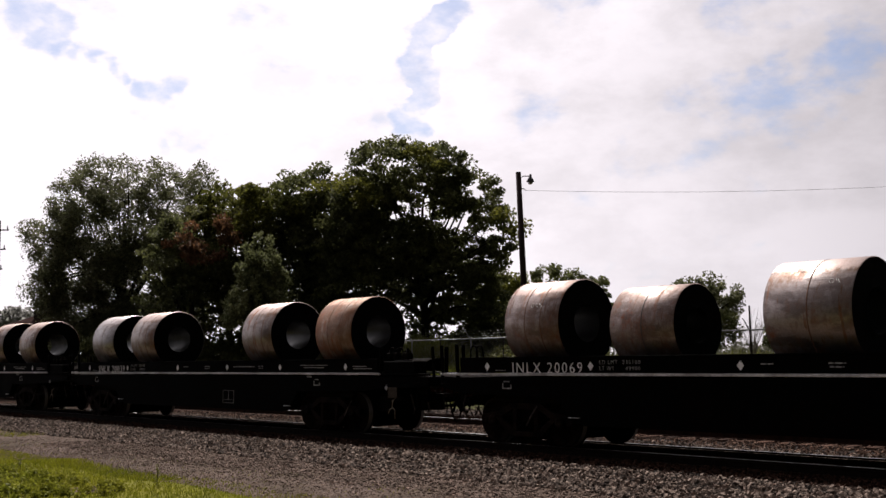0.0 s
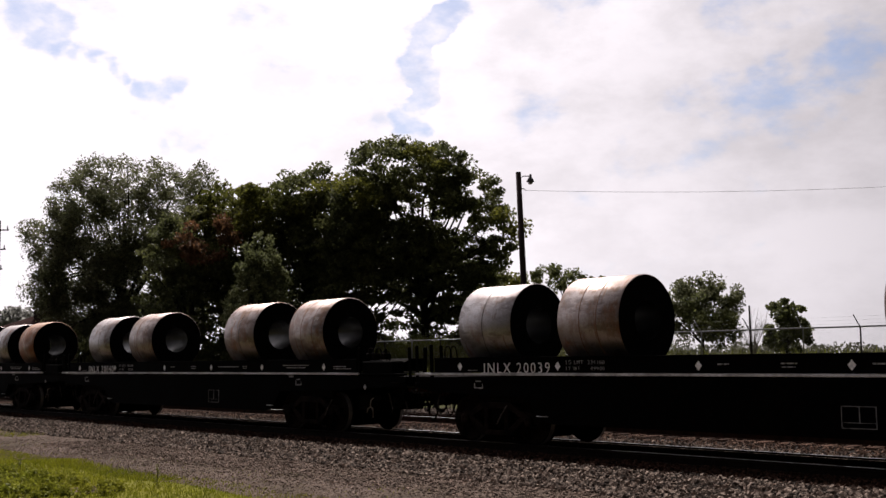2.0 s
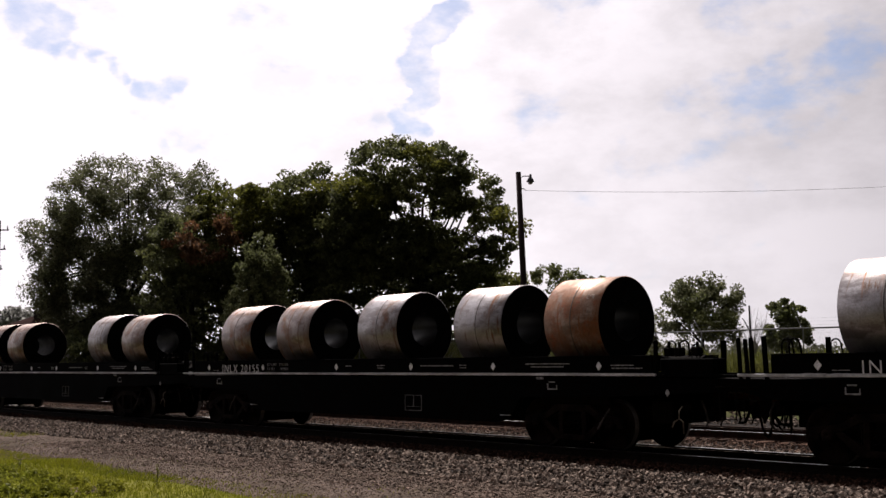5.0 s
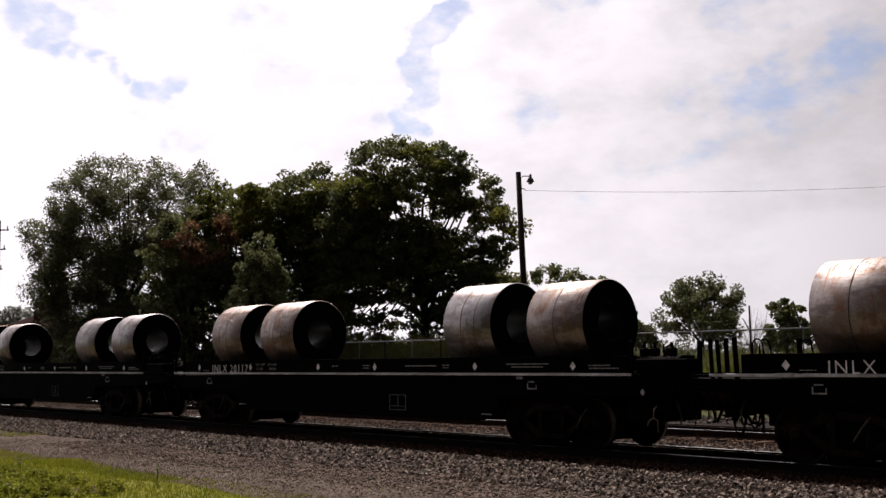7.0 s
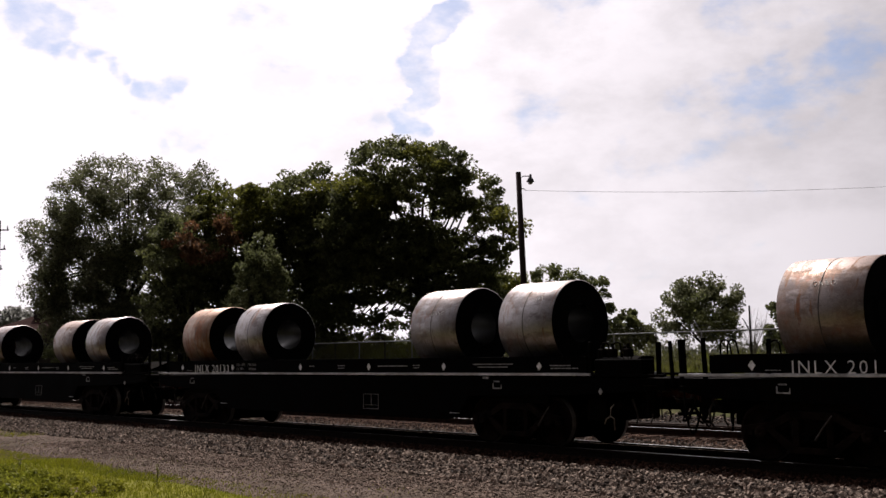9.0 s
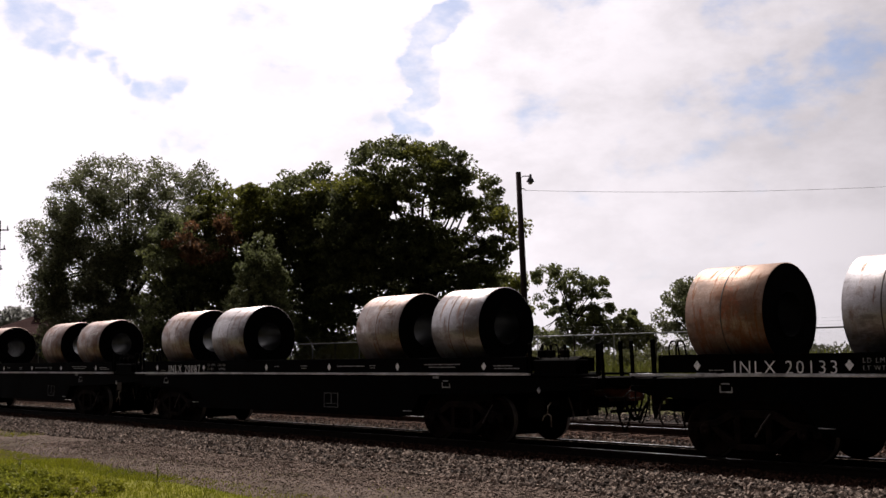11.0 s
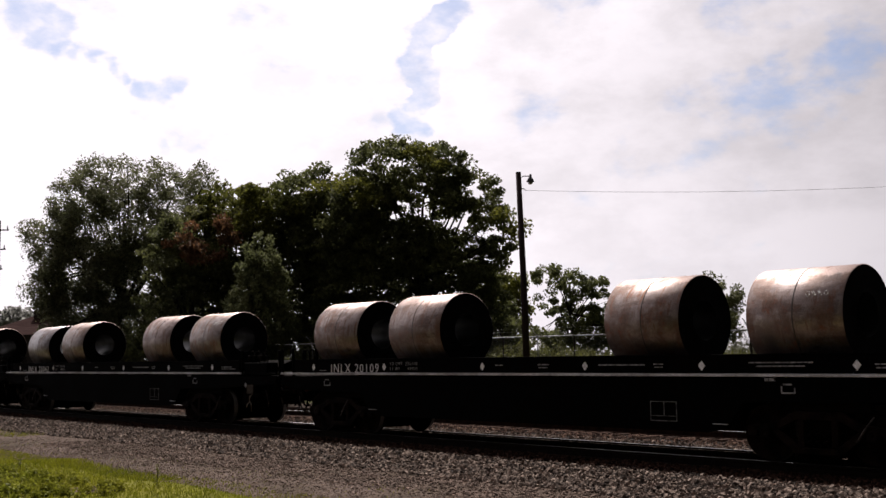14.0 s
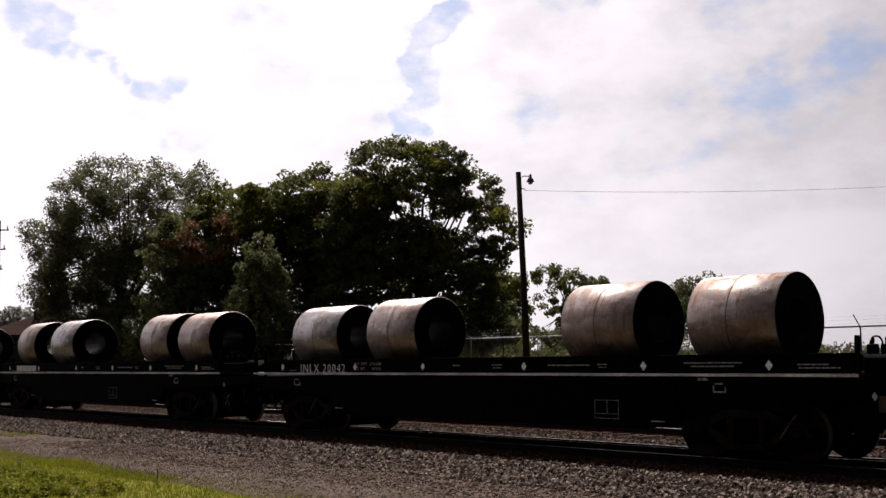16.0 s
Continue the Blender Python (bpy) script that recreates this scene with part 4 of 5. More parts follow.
def make_train():
    first = build_car()
    tagged(first, "black coil car with a white edge stripe, carrying steel coils", "rail car", "coil cars of the train")
    for k, (x0, number, load) in enumerate(CARS):
        car = first if k == 0 else copy_thing(first, pose(x0, MID_Y, 0))
        MOVERS.append((car, x0, 0.0, 0.0))
        WHEELS.extend(o for o in car.children if o.name.startswith("wheelset"))
    counts = {2: "two", 3: "three", 4: "four", 5: "five"}
    for (x0, number, load), (car, *_) in zip(CARS, list(MOVERS)):
        tagged(car, "black coil car with white edge stripe carrying %s steel coils" % counts[len(load)])
        if number in ("20039", "20109", "20042"):
            part("placard", box(bmesh.new(), 16.36, FLANK + 0.004, 0.70, 16.70, FLANK + 0.024, 0.95, 0.006), PLACARD, car, "tan weathered metal placard")
        for x in DIAMONDS[number if number in DIAMONDS else ""]:
            bm = prism(bmesh.new(), [(x - 0.072, 1.428), (x, 1.340), (x + 0.072, 1.428), (x, 1.516)], FLANK + 0.014, FLANK + 0.022)
            part("reflector_diamond", bm, STENCIL, car)
        bm = prism(bmesh.new(), [(16.25, 0.94), (16.30, 0.87), (16.35, 0.94), (16.30, 1.01)], FLANK + 0.006, FLANK + 0.020)
        part("end_diamond", bm, FAINT, car)
        bm, u = bmesh.new(), 10.65 if number in ("20109", "20042") else 8.88
        for x0_, z0, x1_, z1 in ((0.0, 0.43, 0.59, 0.445), (0.0, 0.775, 0.59, 0.787), (0.0, 0.43, 0.015, 0.787), (0.575, 0.43, 0.59, 0.787), (0.0, 0.52, 0.59, 0.53), (0.30, 0.53, 0.315, 0.787)):
            box(bm, u + x0_, FLANK + 0.015, z0, u + x1_, FLANK + 0.028, z1)
        part("stencil_box", bm, GHOST, car, "faint white stencilled outline box")
        if number:
            lettering("mark_letter", "INLX " + number, 0.212, STENCIL, car, 0.76, FLANK + 0.016, 1.292, 1.90)
            lettering("stencil_letter", "LD LMT", 0.075, FAINT, car, 3.10, FLANK + 0.016, 1.465, 0.44)
            lettering("stencil_letter", "LT WT", 0.075, FAINT, car, 3.10, FLANK + 0.016, 1.345, 0.36)
            lettering("stencil_letter", "236100", 0.075, FAINT, car, 3.66, FLANK + 0.016, 1.465, 0.42)
            lettering("stencil_letter", "49900", 0.075, FAINT, car, 3.73, FLANK + 0.016, 1.345, 0.35)
        else:
            for i in range(9):
                part("mark_bar", box(bmesh.new(), 0.74 + i * 0.215, FLANK + 0.010, 1.315, 0.88 + i * 0.215, FLANK + 0.020, 1.53), STENCIL, car)
        for a, b, r, kind, rusty in load:
            r *= 1.022
            coil = build_coil(b - a, r, kind, rusty)
            MOVERS.append((coil, x0, (a + b) / 2 - 0.02, 1.353 + r * 1.0642 + 0.001))


make_train()


# ---- trees ----
RIGHT = Vector((0.667, 0.745, 0.0))
AWAY = Vector((-0.745, 0.667, 0.0))


def leaf_mesh(name, clumps, mat, parent, seed, leaf, per, spread):
    """Many small kinked leaves in clumps; clumps are rows of x, y, z, radius."""
    g = np.random.default_rng(seed)
    c = np.repeat(np.array(clumps), per, axis=0)
    n = len(c)
    d = g.normal(size=(n, 3))
    d /= np.linalg.norm(d, axis=1)[:, None]
    p = c[:, :3] + d * (c[:, 3:4] * g.uniform(0.15, 1.0, (n, 1)) ** 0.6) * np.array([1, 1, spread])
    size = leaf * g.uniform(0.55, 1.35, n)
    t = g.normal(size=(n, 3)) + np.array([0, 0, -0.25])
    t /= np.linalg.norm(t, axis=1)[:, None]
    s = np.cross(t, g.normal(size=(n, 3)))
    s /= np.linalg.norm(s, axis=1)[:, None]
    nn = np.cross(t, s)
    a = t * size[:, None]
    b = s * (size * 0.42)[:, None]
    k = nn * (size * 0.18)[:, None]
    v = np.stack([p - a * 0.5, p + b + k, p + a * 0.6, p - b + k], 1).reshape(-1, 3)
    i = np.arange(n)[:, None] * 4
    f = np.concatenate([i + np.array([[0, 1, 2]]), i + np.array([[0, 2, 3]])])
    me = bpy.data.meshes.new(name)
    me.from_pydata(v.tolist(), [], f.tolist())
    me.materials.append(mat)
    ob = new(name, me)
    ob.parent = parent
    return ob


def tree(base, lobes, mat, label, seed, name="tree", leaf=0.18, per=78, density=1.0, trunk=0.22, spread=0.7, clump=0.55, extra=None, category="tree", bare=0.0):
    """base: x, y, z of the foot; lobes: (across, height, half width, half height, amount) from the foot; extra: a second leaf (material, lobes)."""
    g = random.Random(seed)
    thing = tagged(new(name), label, category)
    thing.location = base

    TOWARD = Vector((-base[0], -base[1], 0)).normalized()

    def spots(rows, fore=0.0):
        out = []
        for u, h, ru, rv, amount in rows:
            count = max(5, int(ru * rv * 19 * density * amount))
            for _ in range(count):
                while True:
                    q = Vector((g.uniform(-1, 1), g.uniform(-1, 1), g.uniform(-1, 1)))
                    if 0.1 < q.length < 1:
                        break
                q = q.normalized() * q.length ** 0.6 * 1.1
                p = RIGHT * (u + q.x * ru) + AWAY * (q.y * min(ru, 2.8) * 0.9) + TOWARD * fore + Vector((0, 0, h + q.z * rv))
                out.append((p.x, p.y, max(p.z, 0.3), clump * g.uniform(0.5, 1.25)))
        return out

    main = spots(lobes)
    bm = bmesh.new()
    top = max(h for _, h, *_ in lobes)
    lean = RIGHT * (lobes[0][0] * 0.15)
    trunk_top = lean + Vector((0, 0, top * 0.62))
    tube(bm, [(0, 0, -0.3), (0, 0, 0.4), trunk_top * 0.5 + Vector((g.uniform(-.2, .2), g.uniform(-.2, .2), 0)), trunk_top], [trunk * 1.35, trunk, trunk * 0.8, trunk * 0.5], 9)
    for u, h, ru, rv, amount in lobes:
        start = trunk_top * g.uniform(0.35, 0.95)
        end = RIGHT * u + Vector((0, 0, h))
        for _ in range(3):
            tip = end + RIGHT * g.uniform(-0.6, 0.6) * ru + AWAY * g.uniform(-1, 1) * min(ru, 2) + Vector((0, 0, g.uniform(-0.2, 0.7) * rv))
            mid = start.lerp(tip, 0.5) + Vector((g.uniform(-.3, .3), g.uniform(-.3, .3), g.uniform(0.0, 0.5)))
            tube(bm, [start, mid, tip], [trunk * 0.42, trunk * 0.24, trunk * 0.06], 6)
    part("trunk", bm, BARK, thing)
    leaf_mesh("crown", main, mat, thing, seed, leaf, per, spread)
    if extra:
        leaf_mesh("coloured_foliage", spots(extra[1], 2.2), extra[0], thing, seed + 1, leaf, per, spread)
    return thing


def grid_lobes(rows, x0, y0, m):
    """Lobes from a plan drawn on a grid whose unit is m metres, the foot being at (x0, y0)."""
    return [((cx - x0) * m, (y0 - cy) * m, rx * m, ry * m, (rest[0] if rest else 1.0)) for cx, cy, rx, ry, *rest in rows]


def make_trees():
    # broad dark tree beside the pole
    # Sunlit patches of the crown are put in as yellow-green leaves.
    tree((-45.5, 39.6, 1.0), grid_lobes(((700, 292, 70, 46), (775, 300, 60, 44), (655, 350, 52, 48), (735, 365, 85, 48, 0.9), (838, 340, 52, 38, 0.9), (866, 398, 42, 30), (878, 440, 34, 20), (812, 446, 58, 26)), 755, 656, 0.0309) + grid_lobes(((700, 440, 75, 50), (640, 420, 48, 60), (790, 492, 85, 28), (690, 505, 70, 30, 0.6), (640, 500, 60, 60, 0.75), (850, 515, 45, 40, 0.85), (622, 352, 36, 34), (605, 420, 46, 50), (680, 566, 60, 18, 0.5), (640, 575, 40, 20, 0.6), (735, 572, 45, 18, 0.4), (790, 560, 60, 22, 0.3), (850, 575, 50, 30, 0.8), (740, 600, 110, 10, 0.25), (840, 545, 60, 40, 0.8), (770, 530, 80, 36, 0.55), (820, 480, 60, 30), (760, 440, 60, 40), (870, 480, 34, 26, 0.8)), 755, 656, 0.0309),
         LEAF_DARK, "large dark green broadleaf tree with gaps in its crown", 11, trunk=0.26, per=92, clump=0.68, spread=0.5,
         extra=(LEAF_YELLOW, grid_lobes(((648, 345, 34, 26, 0.5), (760, 285, 40, 14, 0.4), (900, 400, 20, 24, 0.3), (625, 330, 24, 12, 0.5)), 755, 656, 0.0309)))
    # row of trees to its side
    # Here too yellow-green leaves stand for the lit treetop.
    tree((-52.4, 36.4, 1.0), grid_lobes(((530, 340, 66, 36), (495, 385, 50, 50), (565, 385, 55, 50), (600, 350, 30, 28), (530, 450, 95, 60), (615, 430, 56, 60), (600, 475, 70, 60), (520, 530, 100, 60), (560, 578, 60, 36), (560, 300, 20, 14, 0.6), (505, 430, 36, 70)), 540, 654, 0.0324),
         LEAF_DARK, "dense dark green tree in the row behind the fence", 12, density=1.1, clump=0.68, spread=0.5,
         extra=(LEAF_YELLOW, grid_lobes(((490, 372, 30, 22, 0.5), (470, 345, 30, 14, 0.5), (575, 345, 40, 14, 0.4)), 540, 654, 0.0324)))
    tree((-55.2, 33.2, 1.0), grid_lobes(((400, 362, 56, 34), (445, 385, 36, 40), (360, 395, 50, 36), (420, 440, 70, 50), (400, 510, 90, 60)), 410, 654, 0.0324),
         LEAF_MID, "green tree with yellowish upper leaves in the row", 13, extra=(LEAF_YELLOW, grid_lobes(((405, 350, 50, 20, 0.9), (445, 400, 34, 30, 0.9), (440, 345, 30, 16, 0.8), (400, 395, 50, 24, 0.5)), 410, 654, 0.0324)))
    tree((-55.2, 30.5, 1.0), grid_lobes(((330, 410, 55, 36), (310, 470, 60, 46), (370, 480, 60, 50), (330, 540, 80, 50)), 335, 654, 0.0315),
         LEAF_DARK, "dark tree with a patch of rust-brown leaves", 14, extra=(LEAF_RUST, grid_lobes(((352, 450, 44, 15, 1.1), (318, 428, 26, 9, 0.9), (385, 425, 26, 9, 0.8), (370, 395, 40, 12, 0.6)), 335, 654, 0.0315)))
    tree((-48.2, 30.5, 0.85), grid_lobes(((452, 452, 18, 44), (478, 468, 18, 50), (432, 492, 22, 40), (497, 512, 20, 42), (462, 535, 46, 42), (514, 552, 18, 28), (440, 462, 12, 28), (418, 540, 26, 30), (488, 560, 40, 30), (440, 525, 44, 30, 0.7), (475, 495, 34, 30, 0.6)), 455, 652, 0.0288),
         LEAF_PALE, "pale green young tree in front of the dark row", 15, trunk=0.1, leaf=0.15, clump=0.32, per=60, density=1.5, spread=1.7)
    tree((-64.3, 30.7, 1.0), grid_lobes(((220, 312, 88, 42, 0.7), (145, 345, 60, 46, 1.0), (300, 322, 66, 36, 0.65), (352, 312, 32, 22, 0.5), (88, 415, 48, 50, 1.6), (200, 400, 100, 60, 1.1), (300, 400, 80, 60, 0.8),
                                       (85, 505, 40, 40, 1.6), (150, 480, 80, 50, 1.5), (250, 490, 100, 60, 1.2), (140, 545, 70, 26, 1.8), (260, 560, 100, 30, 1.5), (140, 580, 60, 20, 1.8), (220, 592, 90, 22, 1.6)), 210, 654, 0.035),
         LEAF_GREY, "tall airy grey-green willow-like tree", 16, leaf=0.128, clump=0.70, per=118, spread=0.95, density=0.95)
    tree((-46.9, 47.1, 1.1), grid_lobes(((895, 495, 34, 24), (880, 540, 40, 36), (915, 545, 24, 40), (890, 590, 50, 24)), 895, 648, 0.034),
         LEAF_YELLOW, "yellow-green low tree behind the fence", 17, trunk=0.1, extra=(LEAF_DARK, grid_lobes(((880, 570, 40, 40),), 895, 648, 0.034)))
    tree((-50.2, 57.0, 1.2), grid_lobes(((980, 490, 36, 18), (1030, 500, 34, 20), (1060, 515, 24, 20), (985, 530, 36, 26, 0.8), (1062, 550, 28, 22), (1020, 560, 40, 26, 0.7), (1025, 600, 22, 26), (1036, 602, 28, 32, 1.3), (1000, 596, 20, 28), (1062, 596, 22, 24), (955, 600, 14, 26, 0.6), (1085, 585, 14, 16)), 1015, 646, 0.0386),
         LEAF_DARK, "small open-crowned tree in the field", 18, trunk=0.13, clump=0.5, density=0.9)
    tree((-53.7, 68.1, 1.2), grid_lobes(((1120, 575, 26, 18), (1100, 592, 24, 14), (1150, 592, 22, 12), (1125, 605, 40, 12)), 1125, 644, 0.0437),
         LEAF_MID, "distant rounded bush in the field", 19, name="bush", trunk=0.08, leaf=0.3, category="bush")
    tree((-44.3, 63.6, 1.2), grid_lobes(((1240, 508, 34, 22), (1210, 535, 34, 24), (1282, 525, 32, 20), (1250, 550, 50, 22), (1195, 565, 26, 24), (1300, 545, 16, 18), (1240, 585, 40, 18)), 1245, 644, 0.0386),
         LEAF_GREY, "grey-green tree with a rounded feathery crown", 20, trunk=0.14, spread=0.9, extra=(LEAF_DARK, grid_lobes(((1262, 575, 40, 22, 1.0), (1235, 545, 20, 14, 0.6), (1285, 590, 24, 22, 1.0)), 1245, 644, 0.0386)))
    tree((-32.3, 54.3, 1.15), grid_lobes(((1394, 545, 26, 22), (1380, 578, 28, 20), (1410, 574, 24, 20), (1395, 600, 36, 18), (1428, 590, 10, 16)), 1395, 640, 0.0309),
         LEAF_DARK, "compact dark green bush by the fence", 21, name="bush", trunk=0.08, leaf=0.2, clump=0.4, category="bush", density=1.3)
    for k, (x, y, seed) in enumerate(((-57.8, 28.9, 41), (-55.6, 31.3, 42), (-53.5, 33.7, 43), (-51.4, 36.0, 44), (-59.9, 26.9, 45), (-44.0, 41.9, 49), (-42.6, 43.6, 50))):
        tree((x, y, 0.9 + 0.02 * k), ((-0.9, 0.9, 1.6, 0.8, 1.2), (0.9, 1.1, 1.7, 0.9, 1.2), (0.0, 1.9, 1.5, 0.7, 1.0)), LEAF_DARK, "low dark hedge bush under the row of trees", seed, name="hedge_bush", trunk=0.06, category="bush")
    for k, (x, y, seed) in enumerate(((-49.6, 37.0, 46), (-48.0, 38.6, 47), (-46.4, 40.2, 48), (-44.8, 41.8, 51))):
        tree((x, y, 0.9 + 0.02 * k), ((-0.9, 0.8, 1.4, 0.7, 1.2), (0.8, 0.9, 1.4, 0.7, 1.2), (0.0, 1.4, 1.1, 0.55, 1.0)), LEAF_DARK, "knee-high dark bush at the foot of the broad tree", seed, name="hedge_bush", trunk=0.05, category="bush")
    # far pale trees, their haze mixed into the leaf colour
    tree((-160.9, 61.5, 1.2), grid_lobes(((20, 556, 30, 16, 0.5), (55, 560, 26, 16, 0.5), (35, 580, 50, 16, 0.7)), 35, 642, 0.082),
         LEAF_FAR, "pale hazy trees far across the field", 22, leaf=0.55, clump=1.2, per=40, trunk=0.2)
    g = random.Random(31)
    # leafless sapling
    sap = tagged(new("bare_sapling"), "leafless pale sapling with upright twigs", "tree")
    sap.location = (-33.6, 52.9, 1.1)
    bm = bmesh.new()
    for k in range(15):
        u, h = g.uniform(-1.1, 1.1), g.uniform(1.9, 3.3)
        p1 = RIGHT * u * 0.25 + Vector((0, 0, h * 0.38))
        p2 = RIGHT * (u * 0.65 + g.uniform(-.12, .12)) + AWAY * g.uniform(-.4, .4) + Vector((0, 0, h * 0.7))
        p3 = RIGHT * (u + g.uniform(-.15, .15)) + AWAY * g.uniform(-.5, .5) + Vector((0, 0, h))
        tube(bm, [(0, 0, 0), p1, p2, p3], [0.030, 0.022, 0.014, 0.006], 5)
        for _ in range(3):
            s0 = p1.lerp(p3, g.uniform(0.2, 0.8))
            tube(bm, [s0, s0 + RIGHT * g.uniform(-.18, .18) + Vector((0, 0, g.uniform(.15, .3))), s0 + RIGHT * g.uniform(-.4, .4) + Vector((0, 0, g.uniform(.3, .6)))], [0.011, 0.008, 0.004], 4)
    part("twigs", bm, material("pale_twig_bark", (0.22, 0.20, 0.18), 0.9, var=0.2, scale=4, spec=0.1), sap)
    post = mesh_ob("old_post", tube(bmesh.new(), [(-32.8, 51.5, 0.9), (-32.85, 51.5, 4.3)], [0.06, 0.05], 8), BARK)
    tagged(post, "thin dark post standing beside a bare sapling", "post")


make_trees()


# ---- grasses ----
def blades(name, label, boxes, mat, seed, category="grass"):
    """Upright grass blades: boxes of (x0, x1, y0, y1, count, low, high, wide)."""
    g = np.random.default_rng(seed)
    V, F, n0 = [], [], 0
    for x0, x1, y0, y1, count, low, high, wide in boxes:
        x, y = g.uniform(x0, x1, count), g.uniform(y0, y1, count)
        z = np.array([height(a, b) for a, b in zip(x, y)]) - 0.02
        patch = np.array([0.65 + 0.6 * (0.5 + noise.noise((a * 0.45, b * 0.45, seed))) for a, b in zip(x, y)])
        h = g.uniform(low, high, count) * patch
        a = g.uniform(0, 6.283, count)
        d = np.stack([np.cos(a), np.sin(a), np.zeros(count)], 1)
        lean = g.normal(size=(count, 2)) * 0.28
        p = np.stack([x, y, z], 1)
        tip = p + np.stack([lean[:, 0] * h, lean[:, 1] * h, h], 1)
        mid = p + np.stack([lean[:, 0] * h * 0.3, lean[:, 1] * h * 0.3, h * 0.55], 1)
        w = d * wide
        v = np.stack([p - w, p + w, mid + w * 0.8, tip, mid - w * 0.8], 1).reshape(-1, 3)
        i = np.arange(count)[:, None] * 5 + n0
        V.append(v)
        F += (i + np.array([[0, 1, 2]])).tolist() + (i + np.array([[0, 2, 4]])).tolist() + (i + np.array([[4, 2, 3]])).tolist()
        n0 += count * 5
    me = bpy.data.meshes.new(name)
    me.from_pydata(np.concatenate(V).tolist(), [], F)
    me.materials.append(mat)
    return tagged(new(name, me), label, category, kind="stuff")


blades("lawn_grass", "bright yellow-green grass beside the gravel path",
       [(-36, -10, 6.0, 9.9, 46000, 0.04, 0.11, 0.008), (-36, -10, 9.8, 10.7, 5500, 0.03, 0.09, 0.008), (-36, -19, 9.8, 10.45, 9000, 0.03, 0.10, 0.008), (-32, -24, 10.4, 10.8, 2500, 0.03, 0.08, 0.008), (-38, -34, 12.6, 14.0, 900, 0.03, 0.10, 0.009), (-40, -14, 10.7, 12.4, 1200, 0.02, 0.06, 0.007), (-60, -36, 8.5, 11.5, 5000, 0.06, 0.2, 0.016)], GRASS, 7)
blades("field_grass", "tall yellow-green grass on the bank behind the track",
       [(-75, -8, 30.0, 32.0, 18000, 0.12, 0.40, 0.025), (-80, -8, 31.9, 38.5, 26000, 0.2, 0.7, 0.03), (-110, -10, 38.5, 60, 14000, 0.3, 0.9, 0.05), (-50, -38, 34.4, 36.4, 9000, 0.8, 1.7, 0.028)], DRYGRASS, 8)


def weeds():
    g = random.Random(9)
    rows = [(g.uniform(-25, -17.5), g.uniform(6.3, 8.7)) for _ in range(240)]
    clumps = [(x, y, height(x, y) + g.uniform(0.04, 0.12), g.uniform(0.07, 0.16)) for x, y in rows]
    ob = leaf_mesh("clover_weeds", clumps, WEED, None, 5, 0.055, 60, 0.8)
    tagged(ob, "leafy green clover weeds among the lawn grass", "weeds", kind="stuff")
    rows = []
    while len(rows) < 760:
        x, y = g.uniform(-56, -11), g.uniform(34.3, 38.5)
        tall = 0.55 + 0.9 * noise.noise((x * 0.22, y * 0.3, 4.0)) + 0.4 * noise.noise((x * 0.9, y, 2.0))
        tall = tall + 0.4 if -39 < x < -27 else tall * 0.45
        if tall > 0.1:
            rows.append((x, y, height(x, y) + g.uniform(0.1, 1.0) * min(tall, 1.3) * 0.9, g.uniform(0.18, 0.40)))
    ob = leaf_mesh("fence_weeds", rows, LEAF_WEED, None, 6, 0.10, 70, 1.1)
    tagged(ob, "olive-green weeds and brush grown up behind the fence", "weeds", kind="stuff")
    # two dry stems and loose plants in the lawn
    for x, y, h in ((-22.6, 8.7, 0.34), (-18.1, 9.4, 0.36)):
        plant = tagged(new("tall_weed"), "dark upright weed stem standing in the grass", "weed", "weed stems")
        plant.location = (x, y, height(x, y))
        part("stem", tube(bmesh.new(), [(0, 0, -0.03), (0.01, 0, h * 0.5), (0.0, 0.01, h)], [0.007, 0.006, 0.003], 5), BARK, plant)
        leaf_mesh("leaves", [(g.uniform(-.03, .03), g.uniform(-.03, .03), h * k / 9, 0.05) for k in range(2, 10)], LEAF_YELLOW, plant, int(h * 100), 0.045, 5, 1.0)
    far = []
    for k in range(240):
        x = g.uniform(-190, -10)
        y = 118 + (x + 100) * 0.1 + g.uniform(0, 14)
        far.append((x, y, 1.2 + g.uniform(0, 1) * (0.9 + 1.9 * max(0, noise.noise((x * 0.05, 1.5, 0.0)) + 0.3)), g.uniform(0.9, 1.7)))
    ob = leaf_mesh("distant_tree_line", far, LEAF_FAR_GREEN, None, 16, 0.42, 110, 0.8)
    tagged(ob, "hazy olive line of trees far across the field", "trees", kind="stuff")


weeds()


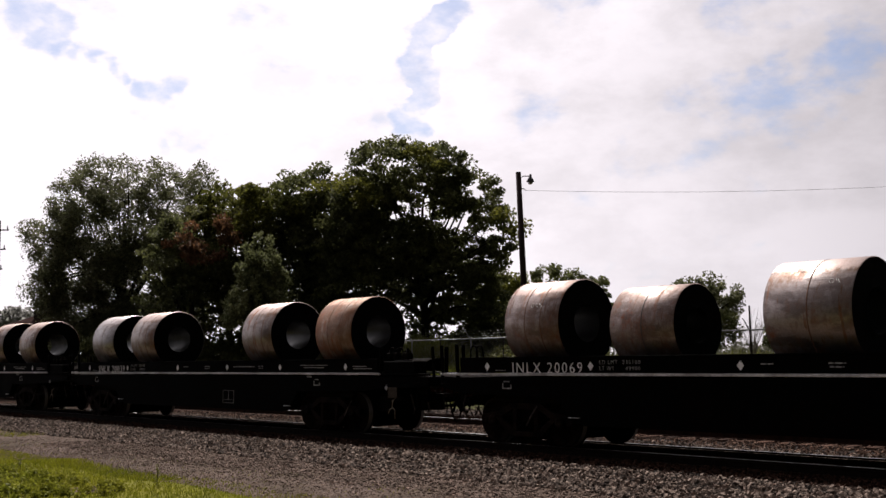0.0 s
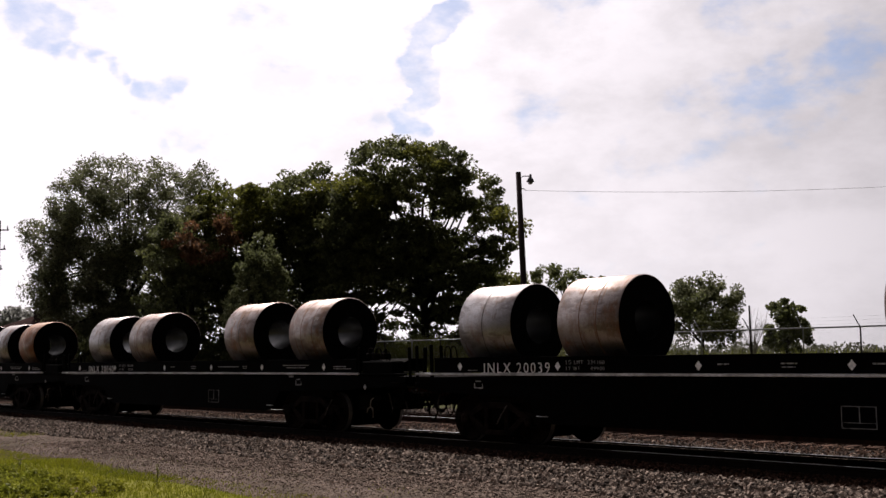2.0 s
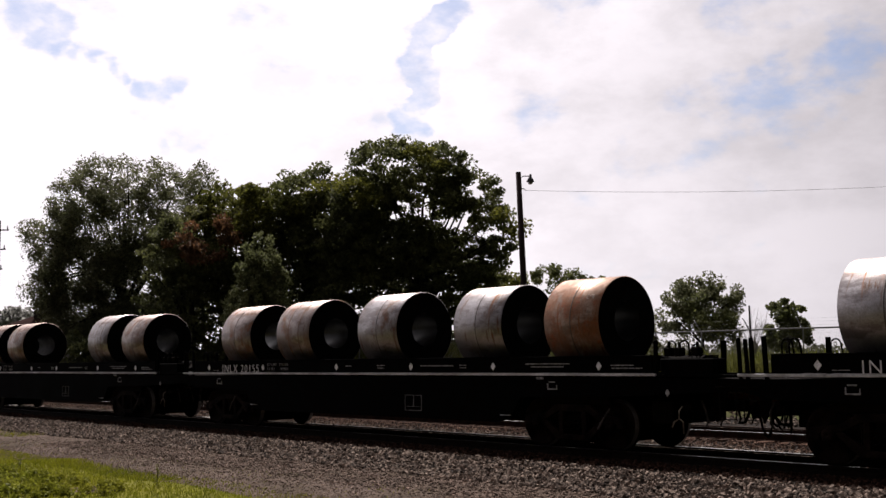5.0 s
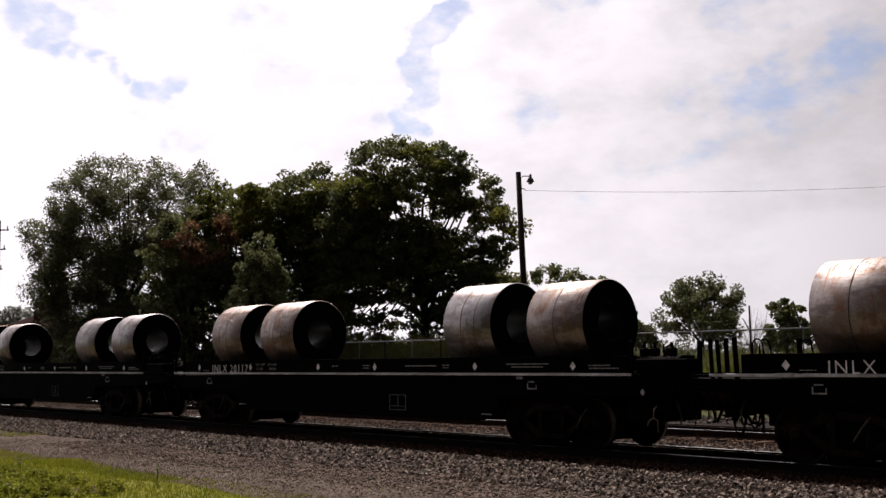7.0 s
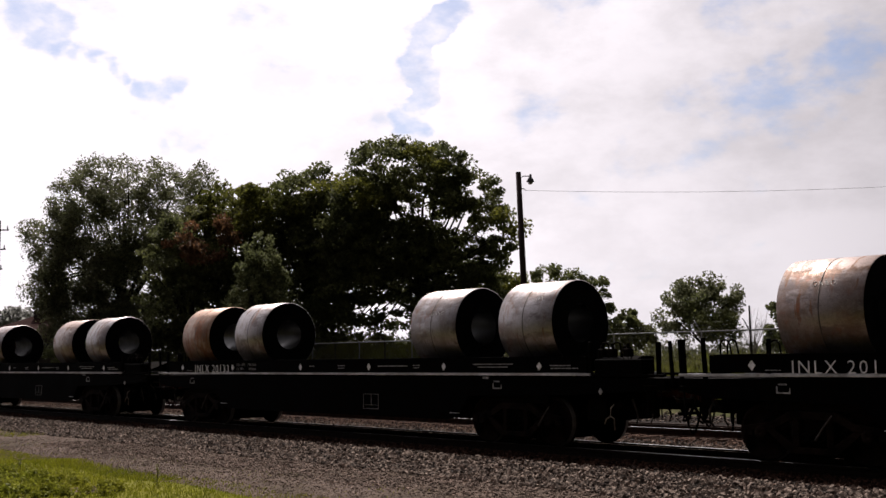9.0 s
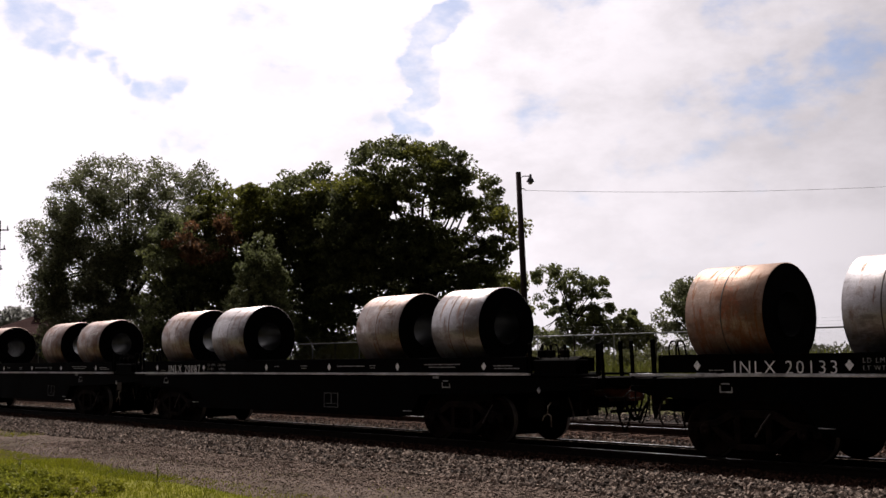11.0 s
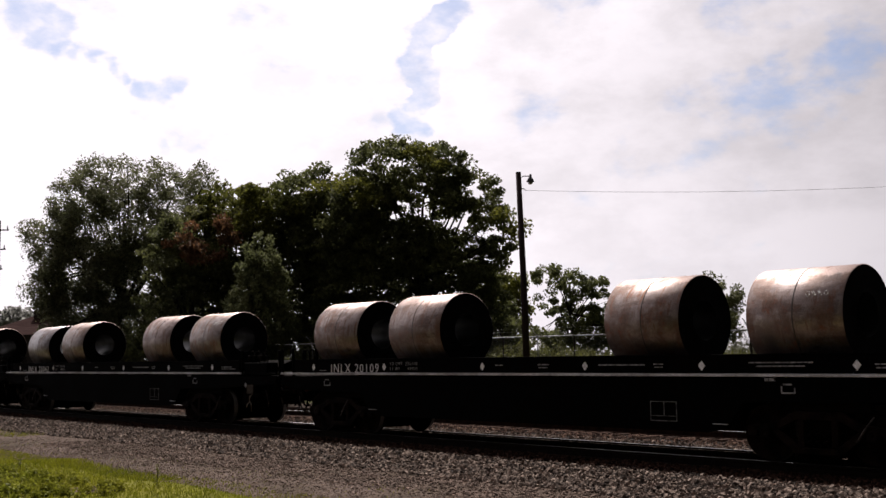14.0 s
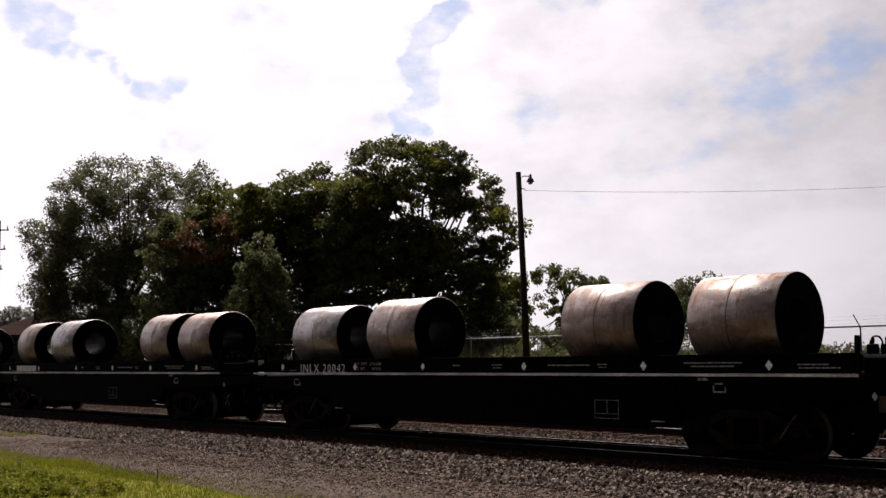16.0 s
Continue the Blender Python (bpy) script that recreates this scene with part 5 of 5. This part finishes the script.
# ---- pole, fence, far things ----
def street_pole():
    p = tagged(new("utility_pole"), "leaning brown wooden pole with a street lamp", "utility pole")
    p.location = (-32.0, 33.4, 0.85)
    top = Vector((0.28, -0.62, 8.53))
    part("shaft", tube(bmesh.new(), [(0, 0, -0.4), top * 0.5 + Vector((0.03, 0, 0)), top], [0.15, 0.13, 0.11], 12), POLE_WOOD, p)
    a = top + Vector((0, 0, -0.30))
    bm = tube(bmesh.new(), [a, a + RIGHT * 0.22 + Vector((0, 0, 0.13)), a + RIGHT * 0.42 + Vector((0, 0, 0.12)), a + RIGHT * 0.50 + Vector((0, 0, 0.05))], 0.020, 8)
    arm = part("lamp_arm", bm, LAMP_HEAD, p)
    c = a + RIGHT * 0.50
    m = Matrix.Translation(c) @ Matrix.Rotation(radians(-90), 4, "Y")
    part("lamp_hood", lathe(bmesh.new(), [(0.20, 0.02), (0.20, 0.05), (0.06, 0.07), (-0.10, 0.17), (-0.12, 0.17), (0.02, 0.05), (0.16, 0.02)], m, 20), LAMP_HEAD, arm)
    part("lamp_globe", lathe(bmesh.new(), [(-0.10, 0.02), (-0.10, 0.10), (-0.18, 0.10), (-0.23, 0.05), (-0.23, 0.01)], m, 16), GALV, arm)
    part("insulator_bracket", tube(bmesh.new(), [top + Vector((0, 0, -0.72)), top + RIGHT * 0.2 + Vector((0, 0, -0.70)), top + RIGHT * 0.3 + Vector((0, 0, -0.78))], 0.022, 6), GALV, p)
    start = Vector((-32.0, 33.4, 0.85)) + top + RIGHT * 0.3 + Vector((0, 0, -0.78))
    end = Vector((-10.0, 57.0, 9.9))
    pts = []
    for k in range(25):
        s = k / 24
        q = start.lerp(end, s)
        q.z -= 4 * 0.62 * s * (1 - s)
        pts.append(q)
    tagged(mesh_ob("overhead_wire", tube(bmesh.new(), pts, 0.007, 5), CABLE), "thin overhead wire sagging from the wooden pole", "wire")


street_pole()


def fence():
    f = tagged(new("chain_link_fence"), "chain-link fence with pale top rail and barbed-wire arms", "fence")
    Y, top = 34.0, 2.50
    part("top_rail", tube(bmesh.new(), [(-95, Y, top), (-5, Y, top + 0.02)], 0.028, 8), GALV, f)
    for k in range(3):
        z = top + 0.12 + k * 0.11
        part("barbed_wire", tube(bmesh.new(), [(-95, Y - 0.1 - k * 0.1, z), (-5, Y - 0.1 - k * 0.1, z)], 0.0018, 4), GALV, f)
    for i in range(42):
        x = -17.59 + (i - 37) * 2.05
        part("fence_post", tube(bmesh.new(), [(x, Y, 0.5), (x, Y, top + 0.02), (x - 0.02, Y - 0.14, top + 0.15), (x - 0.05, Y - 0.33, top + 0.40)], [0.028, 0.028, 0.020, 0.015], 8), DUSTY_IRON if i % 2 else GALV, f)
    # woven wire, two slanted families
    V, F = [], []
    for s in (-1, 1):
        for i in range(700):
            x = -60 + i * 0.075
            a, b = Vector((x, Y, 0.85)), Vector((x + s * 1.65, Y, top))
            n = len(V)
            w = Vector((0.0012, 0, 0))
            V += [a - w, a + w, b + w, b - w]
            F.append((n, n + 1, n + 2, n + 3))
    me = bpy.data.meshes.new("wire_mesh")
    me.from_pydata([v[:] for v in V], [], F)
    me.materials.append(GALV)
    new("wire_mesh", me).parent = f


fence()


def left_mast():
    p = tagged(new("power_mast"), "tall dark power pole with short cross-arms", "utility pole")
    p.location = (-80.6, 29.0, 1.0)
    part("shaft", tube(bmesh.new(), [(0, 0, -0.3), (0.03, 0, 6.0), (0.05, 0, 11.0)], [0.17, 0.14, 0.11], 10), POLE_WOOD, p)
    for z, w in ((10.3, 0.85), (8.9, 0.65), (7.45, 0.45)):
        c = Vector((0.04, -0.14, z))
        part("cross_arm", tube(bmesh.new(), [c - RIGHT * w, c + RIGHT * w], 0.05, 6), POLE_WOOD, p)
    for z, u in ((10.45, 0.75), (10.45, -0.75), (9.05, 0.55), (7.6, 0.35)):
        c = Vector((0.04, -0.14, z)) + RIGHT * u
        part("insulator", tube(bmesh.new(), [c - Vector((0, 0, 0.1)), c + Vector((0, 0, 0.16))], [0.05, 0.035], 8), GALV, p)


left_mast()


def far_house():
    h = tagged(new("far_house"), "low house with a brown hipped roof behind the trees", "house")
    h.location = (-88.3, 35.0, 1.0)
    h.rotation_euler = (0, 0, radians(48))
    part("wall", box(bmesh.new(), -3.4, -2.6, -0.2, 2.3, 2.6, 2.95), HOUSE, h)
    bm = bmesh.new()
    eaves = [bm.verts.new(p) for p in ((-3.8, -3.0, 2.9), (2.7, -3.0, 2.9), (2.7, 3.0, 2.9), (-3.8, 3.0, 2.9))]
    ridge = [bm.verts.new(p) for p in ((-0.4, 0.0, 4.42), (1.0, 0.0, 4.42))]
    for f in ((eaves[0], eaves[1], ridge[1], ridge[0]), (eaves[1], eaves[2], ridge[1]), (eaves[2], eaves[3], ridge[0], ridge[1]), (eaves[3], eaves[0], ridge[0]), eaves[::-1]):
        bm.faces.new(f)
    part("roof", bm, ROOF, h)
    part("chimney", box(box(bmesh.new(), -0.1, -0.4, 4.0, 1.1, 0.4, 4.72, 0.02), -0.2, -0.5, 4.72, 1.2, 0.5, 4.82, 0.02), HOUSE, h)
    for x in (-2.4, -0.4, 1.4):
        pane = part("window", box(bmesh.new(), x - 0.5, -2.64, 1.0, x + 0.5, -2.58, 2.2, 0.01), GLASS, h)
        part("window_frame", box(box(bmesh.new(), x - 0.56, -2.66, 0.93, x + 0.56, -2.59, 1.0, 0.01), x - 0.56, -2.66, 2.2, x + 0.56, -2.59, 2.27, 0.01), HOUSE, pane)

far_house()


# ---- what moves ----
def motions():
    times = [k * 0.5 for k in range(33)]
    for ob, x, along, up in MOVERS:
        walk(ob, [(t, pose((x + along + travelled(t)) * PLAN, MID_Y * PLAN, up * PLAN)) for t in times])
    spins = [k * 2 / FPS for k in range(241)]
    for w in WHEELS:
        x = w.location.x
        walk(w, [(t, pose(x, 0, RAIL + WHEEL_R, 0, math.degrees(travelled(t) / WHEEL_R) % 360, 0)) for t in spins])


def to_metres():
    """The plan's units to metres, for every thing with no parent."""
    for ob in scene.objects:
        if ob.parent is None and ob.type in ("MESH", "EMPTY"):
            ob.location *= PLAN
            ob.scale *= PLAN


to_metres()
motions()
